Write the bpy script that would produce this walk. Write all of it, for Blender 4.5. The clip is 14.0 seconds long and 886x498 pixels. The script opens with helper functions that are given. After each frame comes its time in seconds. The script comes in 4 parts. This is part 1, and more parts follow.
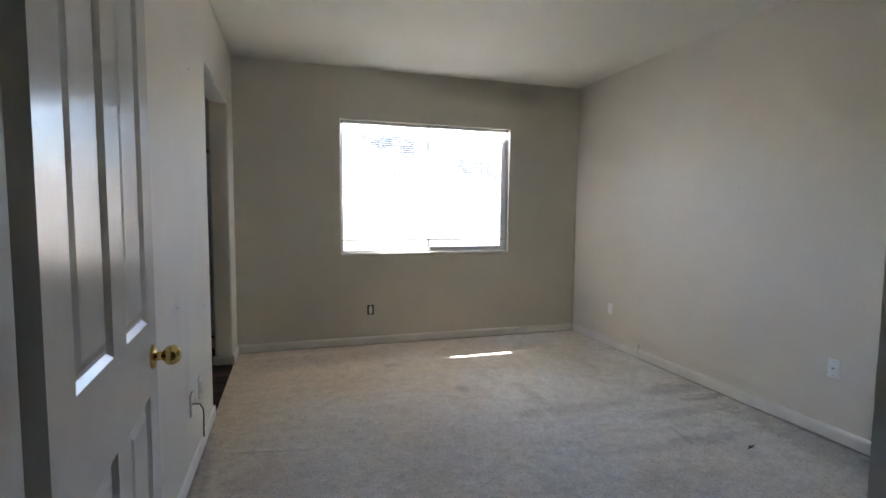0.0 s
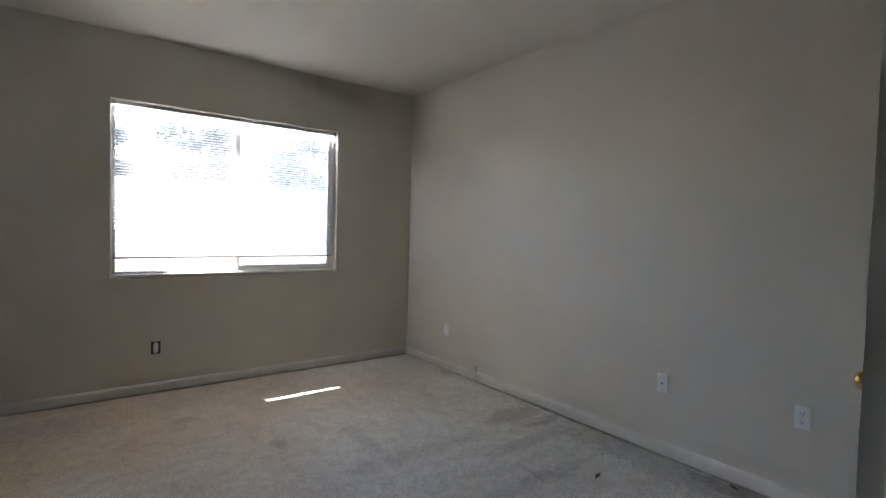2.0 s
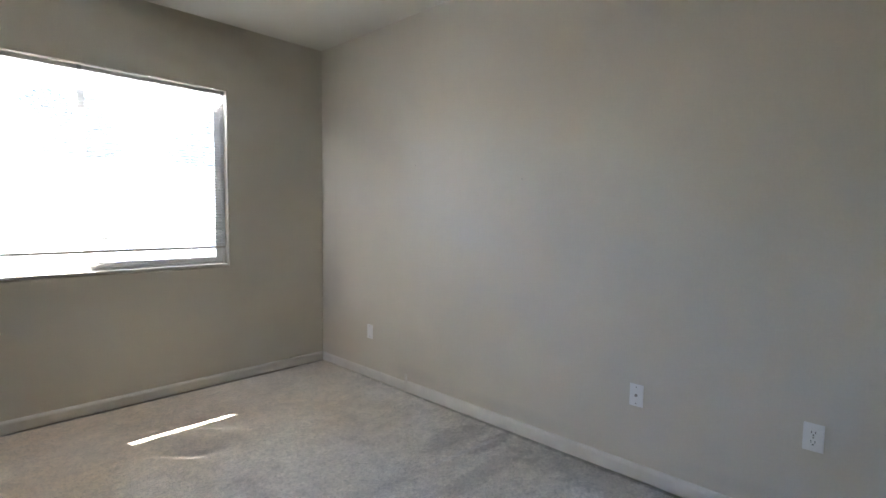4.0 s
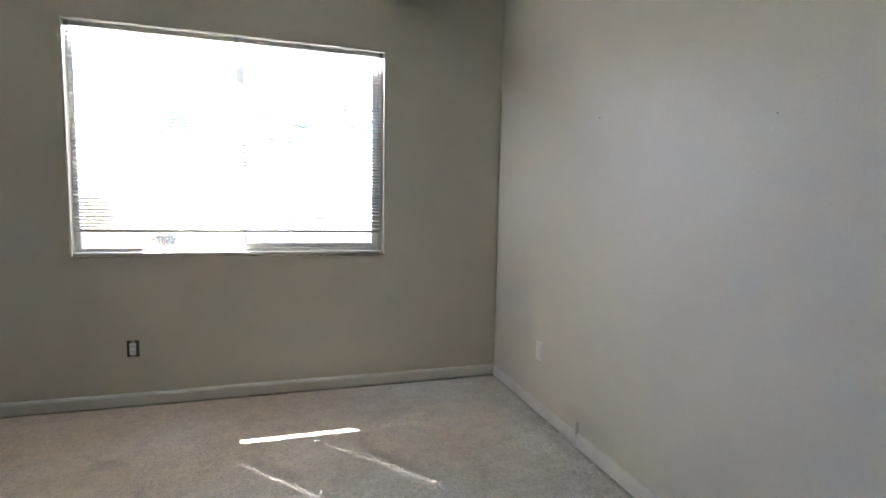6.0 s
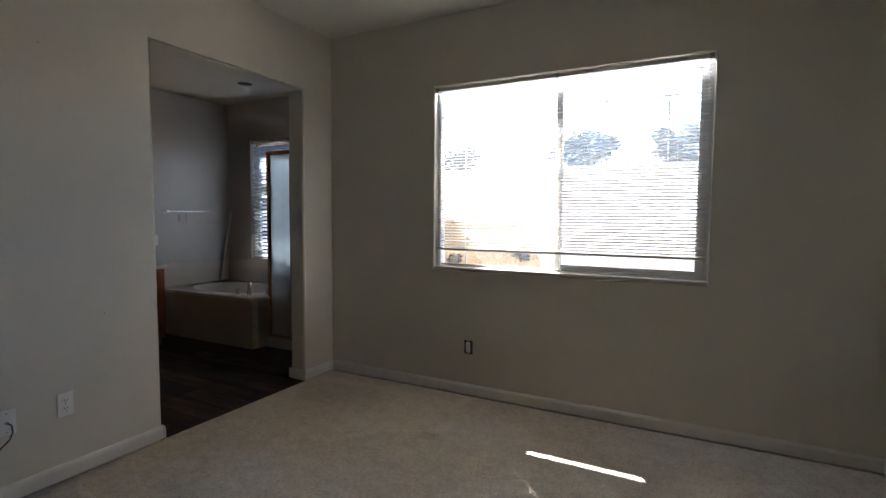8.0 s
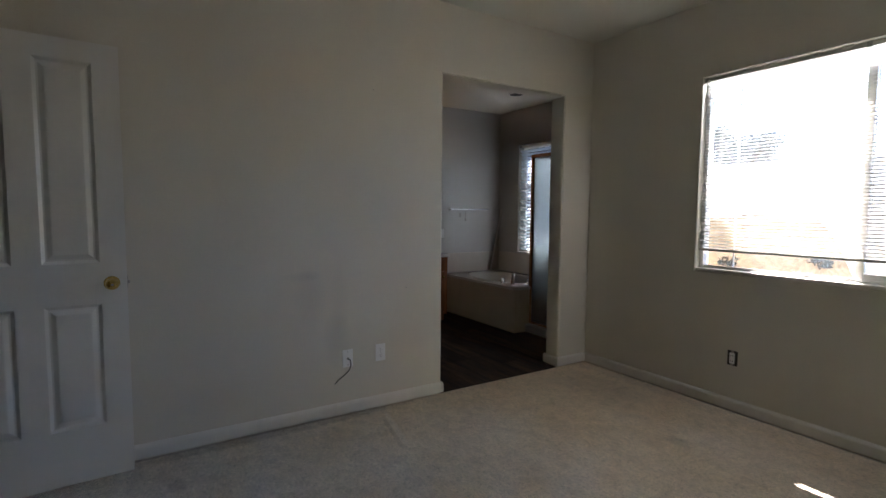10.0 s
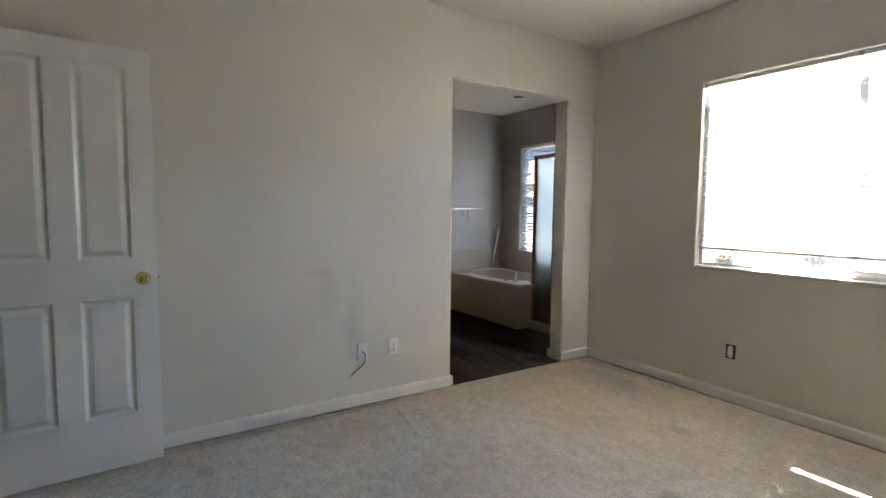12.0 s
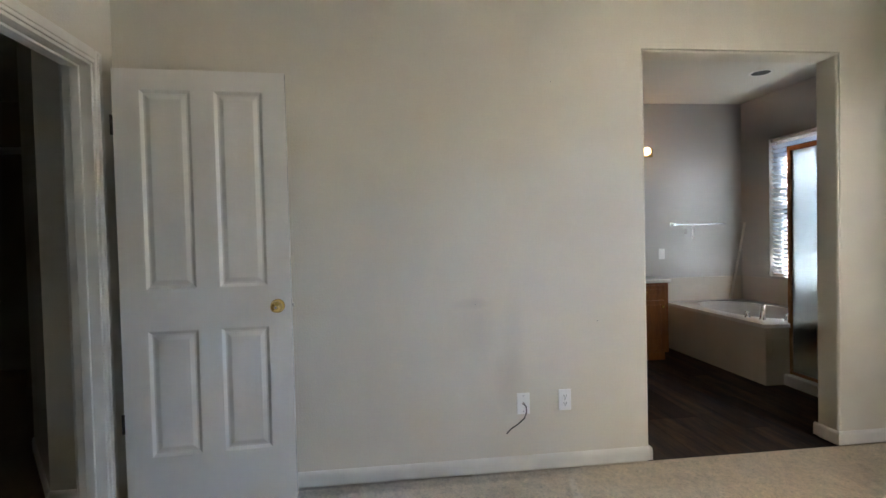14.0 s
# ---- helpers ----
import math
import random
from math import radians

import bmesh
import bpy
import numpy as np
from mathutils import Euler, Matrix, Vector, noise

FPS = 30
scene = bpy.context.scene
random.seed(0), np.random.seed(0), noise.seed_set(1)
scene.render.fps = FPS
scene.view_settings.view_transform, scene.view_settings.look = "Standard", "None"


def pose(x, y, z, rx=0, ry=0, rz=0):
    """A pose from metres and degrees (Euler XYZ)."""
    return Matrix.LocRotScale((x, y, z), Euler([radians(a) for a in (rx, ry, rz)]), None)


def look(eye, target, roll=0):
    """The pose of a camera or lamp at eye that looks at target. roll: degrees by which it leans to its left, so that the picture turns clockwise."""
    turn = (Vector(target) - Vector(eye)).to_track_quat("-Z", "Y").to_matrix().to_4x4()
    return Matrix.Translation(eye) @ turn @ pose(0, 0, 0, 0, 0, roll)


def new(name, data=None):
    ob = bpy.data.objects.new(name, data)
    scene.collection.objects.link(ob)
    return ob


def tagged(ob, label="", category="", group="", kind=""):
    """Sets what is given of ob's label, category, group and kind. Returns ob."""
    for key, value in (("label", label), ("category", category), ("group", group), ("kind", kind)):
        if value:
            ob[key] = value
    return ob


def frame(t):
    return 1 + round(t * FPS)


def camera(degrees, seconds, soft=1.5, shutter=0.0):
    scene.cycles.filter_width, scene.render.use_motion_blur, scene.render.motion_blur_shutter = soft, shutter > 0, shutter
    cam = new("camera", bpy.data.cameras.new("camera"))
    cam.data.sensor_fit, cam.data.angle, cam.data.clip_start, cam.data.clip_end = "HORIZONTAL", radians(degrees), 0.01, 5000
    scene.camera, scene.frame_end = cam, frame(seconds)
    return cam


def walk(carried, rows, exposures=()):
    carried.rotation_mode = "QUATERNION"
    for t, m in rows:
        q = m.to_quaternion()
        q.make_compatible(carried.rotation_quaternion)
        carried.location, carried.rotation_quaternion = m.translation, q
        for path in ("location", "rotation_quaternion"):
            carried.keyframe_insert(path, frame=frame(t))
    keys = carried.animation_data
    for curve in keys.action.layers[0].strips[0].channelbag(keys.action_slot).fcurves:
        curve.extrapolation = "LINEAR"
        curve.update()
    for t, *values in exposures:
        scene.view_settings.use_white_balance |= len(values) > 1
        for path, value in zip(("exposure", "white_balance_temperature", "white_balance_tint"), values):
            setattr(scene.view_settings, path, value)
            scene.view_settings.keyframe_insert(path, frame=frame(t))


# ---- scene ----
cam = camera(84.2, 14.0)
PATH = [
    (0, (0.5, 0.08, 1.36), (1.091, 1.984, 1.208), 0.5),
    (0.5, (0.488, 0.25, 1.331), (1.177, 2.118, 1.141), 1.8),
    (1, (0.481, 0.406, 1.358), (1.388, 2.181, 1.192), 0.7),
    (1.5, (0.647, 0.494, 1.329), (1.713, 2.182, 1.213), 0.7),
    (2, (0.73, 0.607, 1.337), (1.94, 2.198, 1.261), 1.5),
    (2.5, (0.831, 0.760, 1.325), (2.235, 2.182, 1.233), 0.6),
    (2.7, (0.841, 0.812, 1.327), (2.329, 2.146, 1.248), 0.5),
    (5, (1.678, 1.442, 1.339), (2.914, 2.993, 1.081), -0.5),
    (5.5, (1.955, 1.544, 1.296), (2.767, 3.361, 1.096), 1.8),
    (6, (2.199, 1.7, 1.252), (2.777, 3.607, 1.075), 1.1),
    (6.5, (2.388, 1.867, 1.272), (2.686, 3.836, 1.084), -0.2),
    (7, (2.569, 1.936, 1.293), (2.31, 3.91, 1.1), 2.5),
    (7.5, (2.645, 1.893, 1.31), (1.997, 3.779, 1.161), 0.2),
    (8, (2.719, 1.789, 1.302), (1.797, 3.559, 1.172), 0.4),
    (8.5, (2.793, 1.762, 1.309), (1.629, 3.384, 1.198), 0.9),
    (9, (2.869, 1.756, 1.31), (1.457, 3.166, 1.166), 1.0),
    (11.5, (2.982, 1.5, 1.33), (1.195, 2.392, 1.235), -0.0),
    (12, (2.995, 1.497, 1.315), (1.317, 2.574, 1.159), 0.6),
    (12.5, (2.988, 1.581, 1.284), (1.293, 2.627, 1.104), -0.9),
    (13, (2.948, 1.797, 1.291), (1.108, 2.562, 1.125), 0.6),
    (13.5, (2.773, 1.948, 1.273), (0.858, 2.509, 1.135), -1.0),
    (14, (2.559, 2.086, 1.274), (0.572, 2.307, 1.225), -1.4),
]
EXPOSURES = [(0, 4.32, 5810, 14.2), (1, 3.86, 5810, 14.2), (2, 3.92, 5820, 14.2), (2.5, 4.1, 5860, 14.2), (5, 4.54, 5750, 14.2), (6.5, 4.25, 5750, 14.2), (7, 3.79, 5950, 14.3), (7.5, 3.39, 6000, 14.3), (8, 3.34, 6000, 14.3), (9.2, 2.97, 6000, 14.3), (11.3, 4.68, 6200, 12.3), (12.5, 4.68, 6100, 12.3), (13, 4.58, 6150, 12.3), (13.5, 4.56, 6170, 13.3), (14, 5.0, 6200, 12.3)]
walk(cam, [(t, look(eye, target, roll)) for t, eye, target, roll in PATH], EXPOSURES)

# ---- light ----
world = bpy.data.worlds.new("sky")
scene.world = world
world.use_nodes = True
sky = world.node_tree.nodes.new("ShaderNodeTexSky")
sky.sky_type, sky.sun_disc = "NISHITA", False
sky.sun_elevation, sky.sun_rotation = radians(47.4), radians(317)
backing = world.node_tree.nodes["Background"]
backing.inputs["Strength"].default_value = 0.12
world.node_tree.links.new(sky.outputs["Color"], backing.inputs["Color"])
sun = new("sun", bpy.data.lights.new("sun", "SUN"))
sun.data.energy, sun.data.angle, sun.data.color = 5.0, radians(0.53), (1.0, 0.94, 0.84)
sun.matrix_world = look((-6.8, 12.3, 10.87), (0, 5, 0.0))


# added area lamp under the headrail: lifts floor and frame, no real fitting
window_fill = new("window_fill_lamp", bpy.data.lights.new("window_fill_lamp", "AREA"))
window_fill.data.shape, window_fill.data.size, window_fill.data.size_y = "RECTANGLE", 1.74, 0.016
window_fill.data.energy, window_fill.data.color = 0.68, (0.95, 0.97, 1.0)
window_fill.matrix_world = pose(1.872, 5.009, 2.203, 25)

# ---- materials ----
def material(name, color, rough=0.6, metal=0.0, vary=0.0, scale=3.0, fine=0.0, fine_scale=200.0, bump=0.0, bump_scale=200.0, second=None, spot=0.5, sheen=0.0, per_piece=0.0, marks=(), mark_tone=(0.46, 0.44, 0.40), stretch=None):
    """A painted or natural surface: a base colour with broad patches of a second tone, a fine grain and a relief."""
    m = bpy.data.materials.new(name)
    m.use_nodes = True
    n, l = m.node_tree.nodes, m.node_tree.links
    b = n["Principled BSDF"]
    b.inputs["Roughness"].default_value, b.inputs["Metallic"].default_value = rough, metal
    b.inputs["Base Color"].default_value = (*color, 1)
    if sheen:
        b.inputs["Sheen Weight"].default_value = sheen
    co = n.new("ShaderNodeTexCoord").outputs["Object"]
    if stretch:
        k = n.new("ShaderNodeMapping")
        k.inputs["Scale"].default_value = stretch
        l.new(co, k.inputs["Vector"])
        co = k.outputs["Vector"]
    out = None
    if vary or second:
        t = n.new("ShaderNodeTexNoise")
        t.inputs["Scale"].default_value, t.inputs["Detail"].default_value, t.inputs["Roughness"].default_value = scale, 6, 0.6
        l.new(co, t.inputs["Vector"])
        r = n.new("ShaderNodeValToRGB")
        r.color_ramp.elements[0].position, r.color_ramp.elements[1].position = spot - 0.14, spot + 0.16
        tone = second or tuple(c * (1 - vary) for c in color)
        r.color_ramp.elements[0].color, r.color_ramp.elements[1].color = (*tone, 1), (*color, 1)
        l.new(t.outputs["Fac"], r.inputs["Fac"])
        out = r.outputs["Color"]
        k = n.new("ShaderNodeMapRange")
        k.inputs["To Min"].default_value, k.inputs["To Max"].default_value = rough * 0.9, min(1, rough * 1.12)
        l.new(t.outputs["Fac"], k.inputs["Value"])
        l.new(k.outputs["Result"], b.inputs["Roughness"])
    if marks:
        xyz = n.new("ShaderNodeSeparateXYZ")
        l.new(co, xyz.inputs["Vector"])
        w = n.new("ShaderNodeTexNoise")
        w.inputs["Scale"].default_value, w.inputs["Detail"].default_value = 7, 6
        l.new(co, w.inputs["Vector"])
        for u, v, ru, rv, k in marks:
            total = w.outputs["Fac"]
            for axis, c, r in (("Y", u, ru), ("Z", v, rv)):
                a, p = n.new("ShaderNodeMath"), n.new("ShaderNodeMath")
                a.operation, p.operation = "SUBTRACT", "POWER"
                l.new(xyz.outputs[axis], a.inputs[0])
                a.inputs[1].default_value, p.inputs[1].default_value = c, 2
                q = n.new("ShaderNodeMath")
                q.operation = "DIVIDE"
                l.new(a.outputs["Value"], q.inputs[0])
                q.inputs[1].default_value = r
                l.new(q.outputs["Value"], p.inputs[0])
                add = n.new("ShaderNodeMath")
                l.new(total, add.inputs[0])
                l.new(p.outputs["Value"], add.inputs[1])
                total = add.outputs["Value"]
            f = n.new("ShaderNodeMapRange")
            for key, x in (("From Min", 0.35), ("From Max", 1.5), ("To Min", k), ("To Max", 0.0)):
                f.inputs[key].default_value = x
            l.new(total, f.inputs["Value"])
            x = n.new("ShaderNodeMix")
            x.data_type = "RGBA"
            l.new(f.outputs["Result"], x.inputs[0])
            l.new(out, x.inputs[6])
            x.inputs[7].default_value = (*mark_tone, 1)
            out = x.outputs[2]
    if fine:
        t = n.new("ShaderNodeTexNoise")
        t.inputs["Scale"].default_value, t.inputs["Detail"].default_value = fine_scale, 3
        l.new(co, t.inputs["Vector"])
        k = n.new("ShaderNodeMapRange")
        k.inputs["From Min"].default_value, k.inputs["From Max"].default_value = 0.3, 0.7
        k.inputs["To Min"].default_value, k.inputs["To Max"].default_value = 1 - fine, 1 + fine
        l.new(t.outputs["Fac"], k.inputs["Value"])
        x = n.new("ShaderNodeVectorMath")
        x.operation = "SCALE"
        if out:
            l.new(out, x.inputs[0])
        else:
            x.inputs[0].default_value = color
        l.new(k.outputs["Result"], x.inputs["Scale"])
        out = x.outputs["Vector"]
    if per_piece:
        k = n.new("ShaderNodeMapRange")
        k.inputs["To Min"].default_value, k.inputs["To Max"].default_value = 1 - per_piece, 1 + per_piece
        l.new(n.new("ShaderNodeObjectInfo").outputs["Random"], k.inputs["Value"])
        x = n.new("ShaderNodeVectorMath")
        x.operation = "SCALE"
        if out:
            l.new(out, x.inputs[0])
        else:
            x.inputs[0].default_value = color
        l.new(k.outputs["Result"], x.inputs["Scale"])
        out = x.outputs["Vector"]
    if out:
        l.new(out, b.inputs["Base Color"])
    if bump:
        t = n.new("ShaderNodeTexNoise")
        t.inputs["Scale"].default_value, t.inputs["Detail"].default_value = bump_scale, 2
        l.new(co, t.inputs["Vector"])
        k = n.new("ShaderNodeBump")
        k.inputs["Strength"].default_value, k.inputs["Distance"].default_value = min(1, bump), 0.004
        l.new(t.outputs["Fac"], k.inputs["Height"])
        l.new(k.outputs["Normal"], b.inputs["Normal"])
    return m


def glass(name, tint=(1, 1, 1), gloss=0.02, haze=0.0):
    m = bpy.data.materials.new(name)
    m.use_nodes = True
    n, l = m.node_tree.nodes, m.node_tree.links
    n.remove(n["Principled BSDF"])
    clear, shine, mix = n.new("ShaderNodeBsdfTransparent"), n.new("ShaderNodeBsdfGlossy"), n.new("ShaderNodeMixShader")
    clear.inputs["Color"].default_value = (*tint, 1)
    shine.inputs["Roughness"].default_value = gloss
    f = n.new("ShaderNodeFresnel")
    f.inputs["IOR"].default_value = 1.45
    l.new(f.outputs["Fac"], mix.inputs["Fac"])
    l.new(clear.outputs["BSDF"], mix.inputs[1])
    l.new(shine.outputs["BSDF"], mix.inputs[2])
    out = mix.outputs["Shader"]
    if haze:
        soft, more = n.new("ShaderNodeBsdfTranslucent"), n.new("ShaderNodeMixShader")
        soft.inputs["Color"].default_value = (0.75, 0.87, 1.0, 1)
        more.inputs["Fac"].default_value = haze
        l.new(out, more.inputs[1])
        l.new(soft.outputs["BSDF"], more.inputs[2])
        out = more.outputs["Shader"]
    l.new(out, n["Material Output"].inputs["Surface"])
    return m


def glow(name, color, strength):
    m = bpy.data.materials.new(name)
    m.use_nodes = True
    b = m.node_tree.nodes["Principled BSDF"]
    b.inputs["Base Color"].default_value = (0.8, 0.75, 0.65, 1)
    b.inputs["Emission Color"].default_value, b.inputs["Emission Strength"].default_value = (*color, 1), strength
    return m


# stains, and narrow darker strips along the wall bases
STAINS_AND_EDGES = [(1.35, 4.27, 0.08, 0.05, 0.28), (1.75, 3.55, 0.05, 0.08, 0.4), (0.38, 1.78, 0.06, 0.04, 0.3), (0.45, 4.6, 0.3, 0.2, 0.25), (3.32, 3.10, 0.26, 0.10, 0.36), (3.40, 2.90, 0.20, 0.05, 0.42),
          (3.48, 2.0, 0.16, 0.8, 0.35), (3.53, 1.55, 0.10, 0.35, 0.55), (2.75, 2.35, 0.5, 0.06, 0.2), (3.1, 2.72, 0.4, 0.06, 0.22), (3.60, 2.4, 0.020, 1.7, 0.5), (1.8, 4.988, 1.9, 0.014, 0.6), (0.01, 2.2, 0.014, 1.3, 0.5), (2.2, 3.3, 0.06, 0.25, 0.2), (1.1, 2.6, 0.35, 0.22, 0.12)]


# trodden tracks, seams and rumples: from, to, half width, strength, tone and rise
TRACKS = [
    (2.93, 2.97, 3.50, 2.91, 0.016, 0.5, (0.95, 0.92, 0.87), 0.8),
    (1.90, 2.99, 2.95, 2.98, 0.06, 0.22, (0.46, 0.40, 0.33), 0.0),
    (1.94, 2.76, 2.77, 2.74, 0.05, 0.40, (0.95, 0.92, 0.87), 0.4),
    # rumple: lit crest and shaded foot painted as a light and a dark line
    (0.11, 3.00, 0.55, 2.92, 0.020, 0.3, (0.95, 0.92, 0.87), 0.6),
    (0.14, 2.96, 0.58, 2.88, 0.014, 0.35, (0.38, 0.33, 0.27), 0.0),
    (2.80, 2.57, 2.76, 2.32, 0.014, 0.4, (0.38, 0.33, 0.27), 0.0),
    # darker strips beside the west and north wall bases
    (0.02, 3.20, 0.06, 1.70, 0.05, 0.5, (0.36, 0.31, 0.25), 0.0),
    (0.10, 4.90, 1.20, 4.93, 0.06, 0.40, (0.48, 0.39, 0.27), 0.0),
]


def carpet_material():
    """Cut-pile carpet: tufts, trodden patches, yellowing mixed with painted light falloff to the north-west, and
    separate stains.
    """
    m = bpy.data.materials.new("carpet")
    m.use_nodes = True
    n, l = m.node_tree.nodes, m.node_tree.links
    b = n["Principled BSDF"]
    b.inputs["Roughness"].default_value, b.inputs["Sheen Weight"].default_value = 0.95, 0.12
    co = n.new("ShaderNodeTexCoord").outputs["Object"]

    def cloud(scale, detail=4, rough=0.55):
        t = n.new("ShaderNodeTexNoise")
        t.inputs["Scale"].default_value, t.inputs["Detail"].default_value, t.inputs["Roughness"].default_value = scale, detail, rough
        l.new(co, t.inputs["Vector"])
        return t.outputs["Fac"]

    def span(value, a, c, lo, hi):
        k = n.new("ShaderNodeMapRange")
        for key, x in (("From Min", a), ("From Max", c), ("To Min", lo), ("To Max", hi)):
            k.inputs[key].default_value = x
        l.new(value, k.inputs["Value"])
        return k.outputs["Result"]

    def sums(kind, a, c):
        k = n.new("ShaderNodeMath")
        k.operation = kind
        for i, x in enumerate((a, c)):
            if isinstance(x, (int, float)):
                k.inputs[i].default_value = x
            else:
                l.new(x, k.inputs[i])
        return k.outputs["Value"]

    def mix(fac, a, c):
        k = n.new("ShaderNodeMix")
        k.data_type = "RGBA"
        l.new(fac, k.inputs[0])
        for i, x in ((6, a), (7, c)):
            if isinstance(x, tuple):
                k.inputs[i].default_value = (*x, 1)
            else:
                l.new(x, k.inputs[i])
        return k.outputs[2]

    xyz = n.new("ShaderNodeSeparateXYZ")
    l.new(co, xyz.inputs["Vector"])
    broad = cloud(1.1)
    # tone graded to the north-west: yellowing, deepened to paint in the light's falloff
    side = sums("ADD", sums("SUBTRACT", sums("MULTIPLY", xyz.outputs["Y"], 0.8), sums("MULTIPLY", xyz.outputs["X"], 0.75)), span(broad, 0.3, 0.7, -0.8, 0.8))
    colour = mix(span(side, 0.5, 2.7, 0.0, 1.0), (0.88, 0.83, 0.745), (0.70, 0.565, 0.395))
    colour = mix(span(cloud(3.2, 6, 0.65), 0.50, 0.72, 0.0, 0.3), colour, (0.46, 0.405, 0.33))
    wobble = span(cloud(17, 8, 0.75), 0.3, 0.7, -0.95, 0.95)
    for x, y, rx, ry, w in STAINS_AND_EDGES:
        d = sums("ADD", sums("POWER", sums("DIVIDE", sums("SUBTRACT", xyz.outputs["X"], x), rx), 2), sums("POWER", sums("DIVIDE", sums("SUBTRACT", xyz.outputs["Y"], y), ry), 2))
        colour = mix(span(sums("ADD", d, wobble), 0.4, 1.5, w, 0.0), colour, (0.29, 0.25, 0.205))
    relief = None
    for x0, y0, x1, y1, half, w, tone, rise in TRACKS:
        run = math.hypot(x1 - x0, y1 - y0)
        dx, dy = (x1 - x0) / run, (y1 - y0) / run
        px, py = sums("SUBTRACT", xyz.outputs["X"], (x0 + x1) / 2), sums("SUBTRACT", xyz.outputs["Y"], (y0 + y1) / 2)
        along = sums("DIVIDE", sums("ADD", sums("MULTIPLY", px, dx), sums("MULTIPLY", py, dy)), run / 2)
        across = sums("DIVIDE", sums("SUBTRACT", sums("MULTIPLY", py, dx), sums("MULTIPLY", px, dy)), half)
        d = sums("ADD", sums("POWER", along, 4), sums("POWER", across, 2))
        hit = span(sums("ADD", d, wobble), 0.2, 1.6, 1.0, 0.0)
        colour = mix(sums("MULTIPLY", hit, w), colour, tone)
        if rise:
            up = sums("MULTIPLY", hit, rise)
            relief = sums("ADD", relief, up) if relief else up
    tuft = cloud(230, 3, 0.7)
    clump = cloud(42, 3)
    pit = cloud(58, 4, 0.7)
    smudge = span(cloud(12, 8, 0.72), 0.42, 0.68, 1.05, 0.83)
    # hollows of the relief darkened too: shade between pile clumps in the colour
    speck_and_pit = sums("MULTIPLY", span(cloud(75, 2, 0.6), 0.56, 0.70, 1.0, 0.72), span(pit, 0.30, 0.46, 0.74, 1.04))
    grain = sums("MULTIPLY", sums("MULTIPLY", span(tuft, 0.3, 0.7, 0.62, 1.34), span(clump, 0.3, 0.7, 0.90, 1.08)), sums("MULTIPLY", smudge, speck_and_pit))
    x = n.new("ShaderNodeVectorMath")
    x.operation = "SCALE"
    l.new(colour, x.inputs[0])
    l.new(grain, x.inputs["Scale"])
    l.new(x.outputs["Vector"], b.inputs["Base Color"])
    high = sums("ADD", sums("ADD", sums("ADD", tuft, sums("MULTIPLY", pit, 1.6)), sums("MULTIPLY", clump, 0.9)), sums("ADD", sums("MULTIPLY", cloud(12, 6, 0.7), 2.4), relief))
    k = n.new("ShaderNodeBump")
    k.inputs["Strength"].default_value, k.inputs["Distance"].default_value = 1.0, 0.010
    l.new(high, k.inputs["Height"])
    l.new(k.outputs["Normal"], b.inputs["Normal"])
    return m


WALL = material("wall_paint", (0.70, 0.65, 0.55), 0.55, vary=0.06, scale=1.3, fine=0.015, fine_scale=90, bump=0.34, bump_scale=125)
WEST_WALL = material("scuffed_wall_paint", (0.70, 0.65, 0.55), 0.55, vary=0.06, scale=1.3, fine=0.015, fine_scale=90, bump=0.34, bump_scale=125,
                     marks=[(2.51, 0.915, 0.12, 0.035, 0.36), (2.54, 0.78, 0.10, 0.2, 0.2), (2.74, 0.74, 0.07, 0.3, 0.18), (2.72, 0.5, 0.1, 0.2, 0.35), (2.1, 1.2, 0.25, 0.4, 0.12), (3.2, 0.45, 0.25, 0.12, 0.1), (1.95, 0.25, 0.3, 0.12, 0.15)])
EAST_WALL = material("marked_wall_paint", (0.70, 0.65, 0.55), 0.5, vary=0.06, scale=1.3, fine=0.015, fine_scale=90, bump=0.34, bump_scale=125,
                     marks=[(3.8, 0.16, 0.3, 0.06, 0.3), (4.7, 0.13, 0.3, 0.05, 0.14), (2.9, 0.14, 0.5, 0.05, 0.25), (1.5, 0.15, 0.5, 0.05, 0.25)])
CEILING = material("ceiling_paint", (0.72, 0.69, 0.605), 0.8, vary=0.04, scale=1.5, bump=0.5, bump_scale=90)
BATH_WALL = material("bath_wall_paint", (0.54, 0.522, 0.495), 0.3, vary=0.04, scale=1.5, bump=0.35, bump_scale=110)
# hall cream darkened and yellowed: dimness and lamp glow put into the colour
DIM_HALL_PAINT = material("dim_hall_paint", (0.40, 0.33, 0.21), 0.6, vary=0.08, scale=1.3, bump=0.3, bump_scale=110)
TRIM = material("trim_paint", (0.80, 0.765, 0.70), 0.5, vary=0.1, scale=5, bump=0.08, bump_scale=60)
DOOR_PAINT = material("door_paint", (0.80, 0.77, 0.715), 0.22, vary=0.05, scale=4, bump=0.06, bump_scale=50)
CARPET = carpet_material()
# tan hall carpet darkened to put the hall's dimness into its colour
HALL_CARPET = material("hall_carpet", (0.30, 0.21, 0.13), 0.95, vary=0.2, scale=2, fine=0.2, fine_scale=170, bump=1.0, bump_scale=240)
BRASS = material("brass", (0.80, 0.58, 0.20), 0.12, 1.0, vary=0.1, scale=40)
STEEL = material("steel", (0.45, 0.42, 0.38), 0.35, 1.0, vary=0.2, scale=40)
HINGE = material("dark_bronze", (0.10, 0.08, 0.06), 0.45, 0.7, vary=0.3, scale=50)
CHROME = material("chrome", (0.85, 0.86, 0.88), 0.08, 1.0)
PLATE = material("plate_plastic", (0.88, 0.87, 0.85), 0.3, vary=0.03, scale=20)
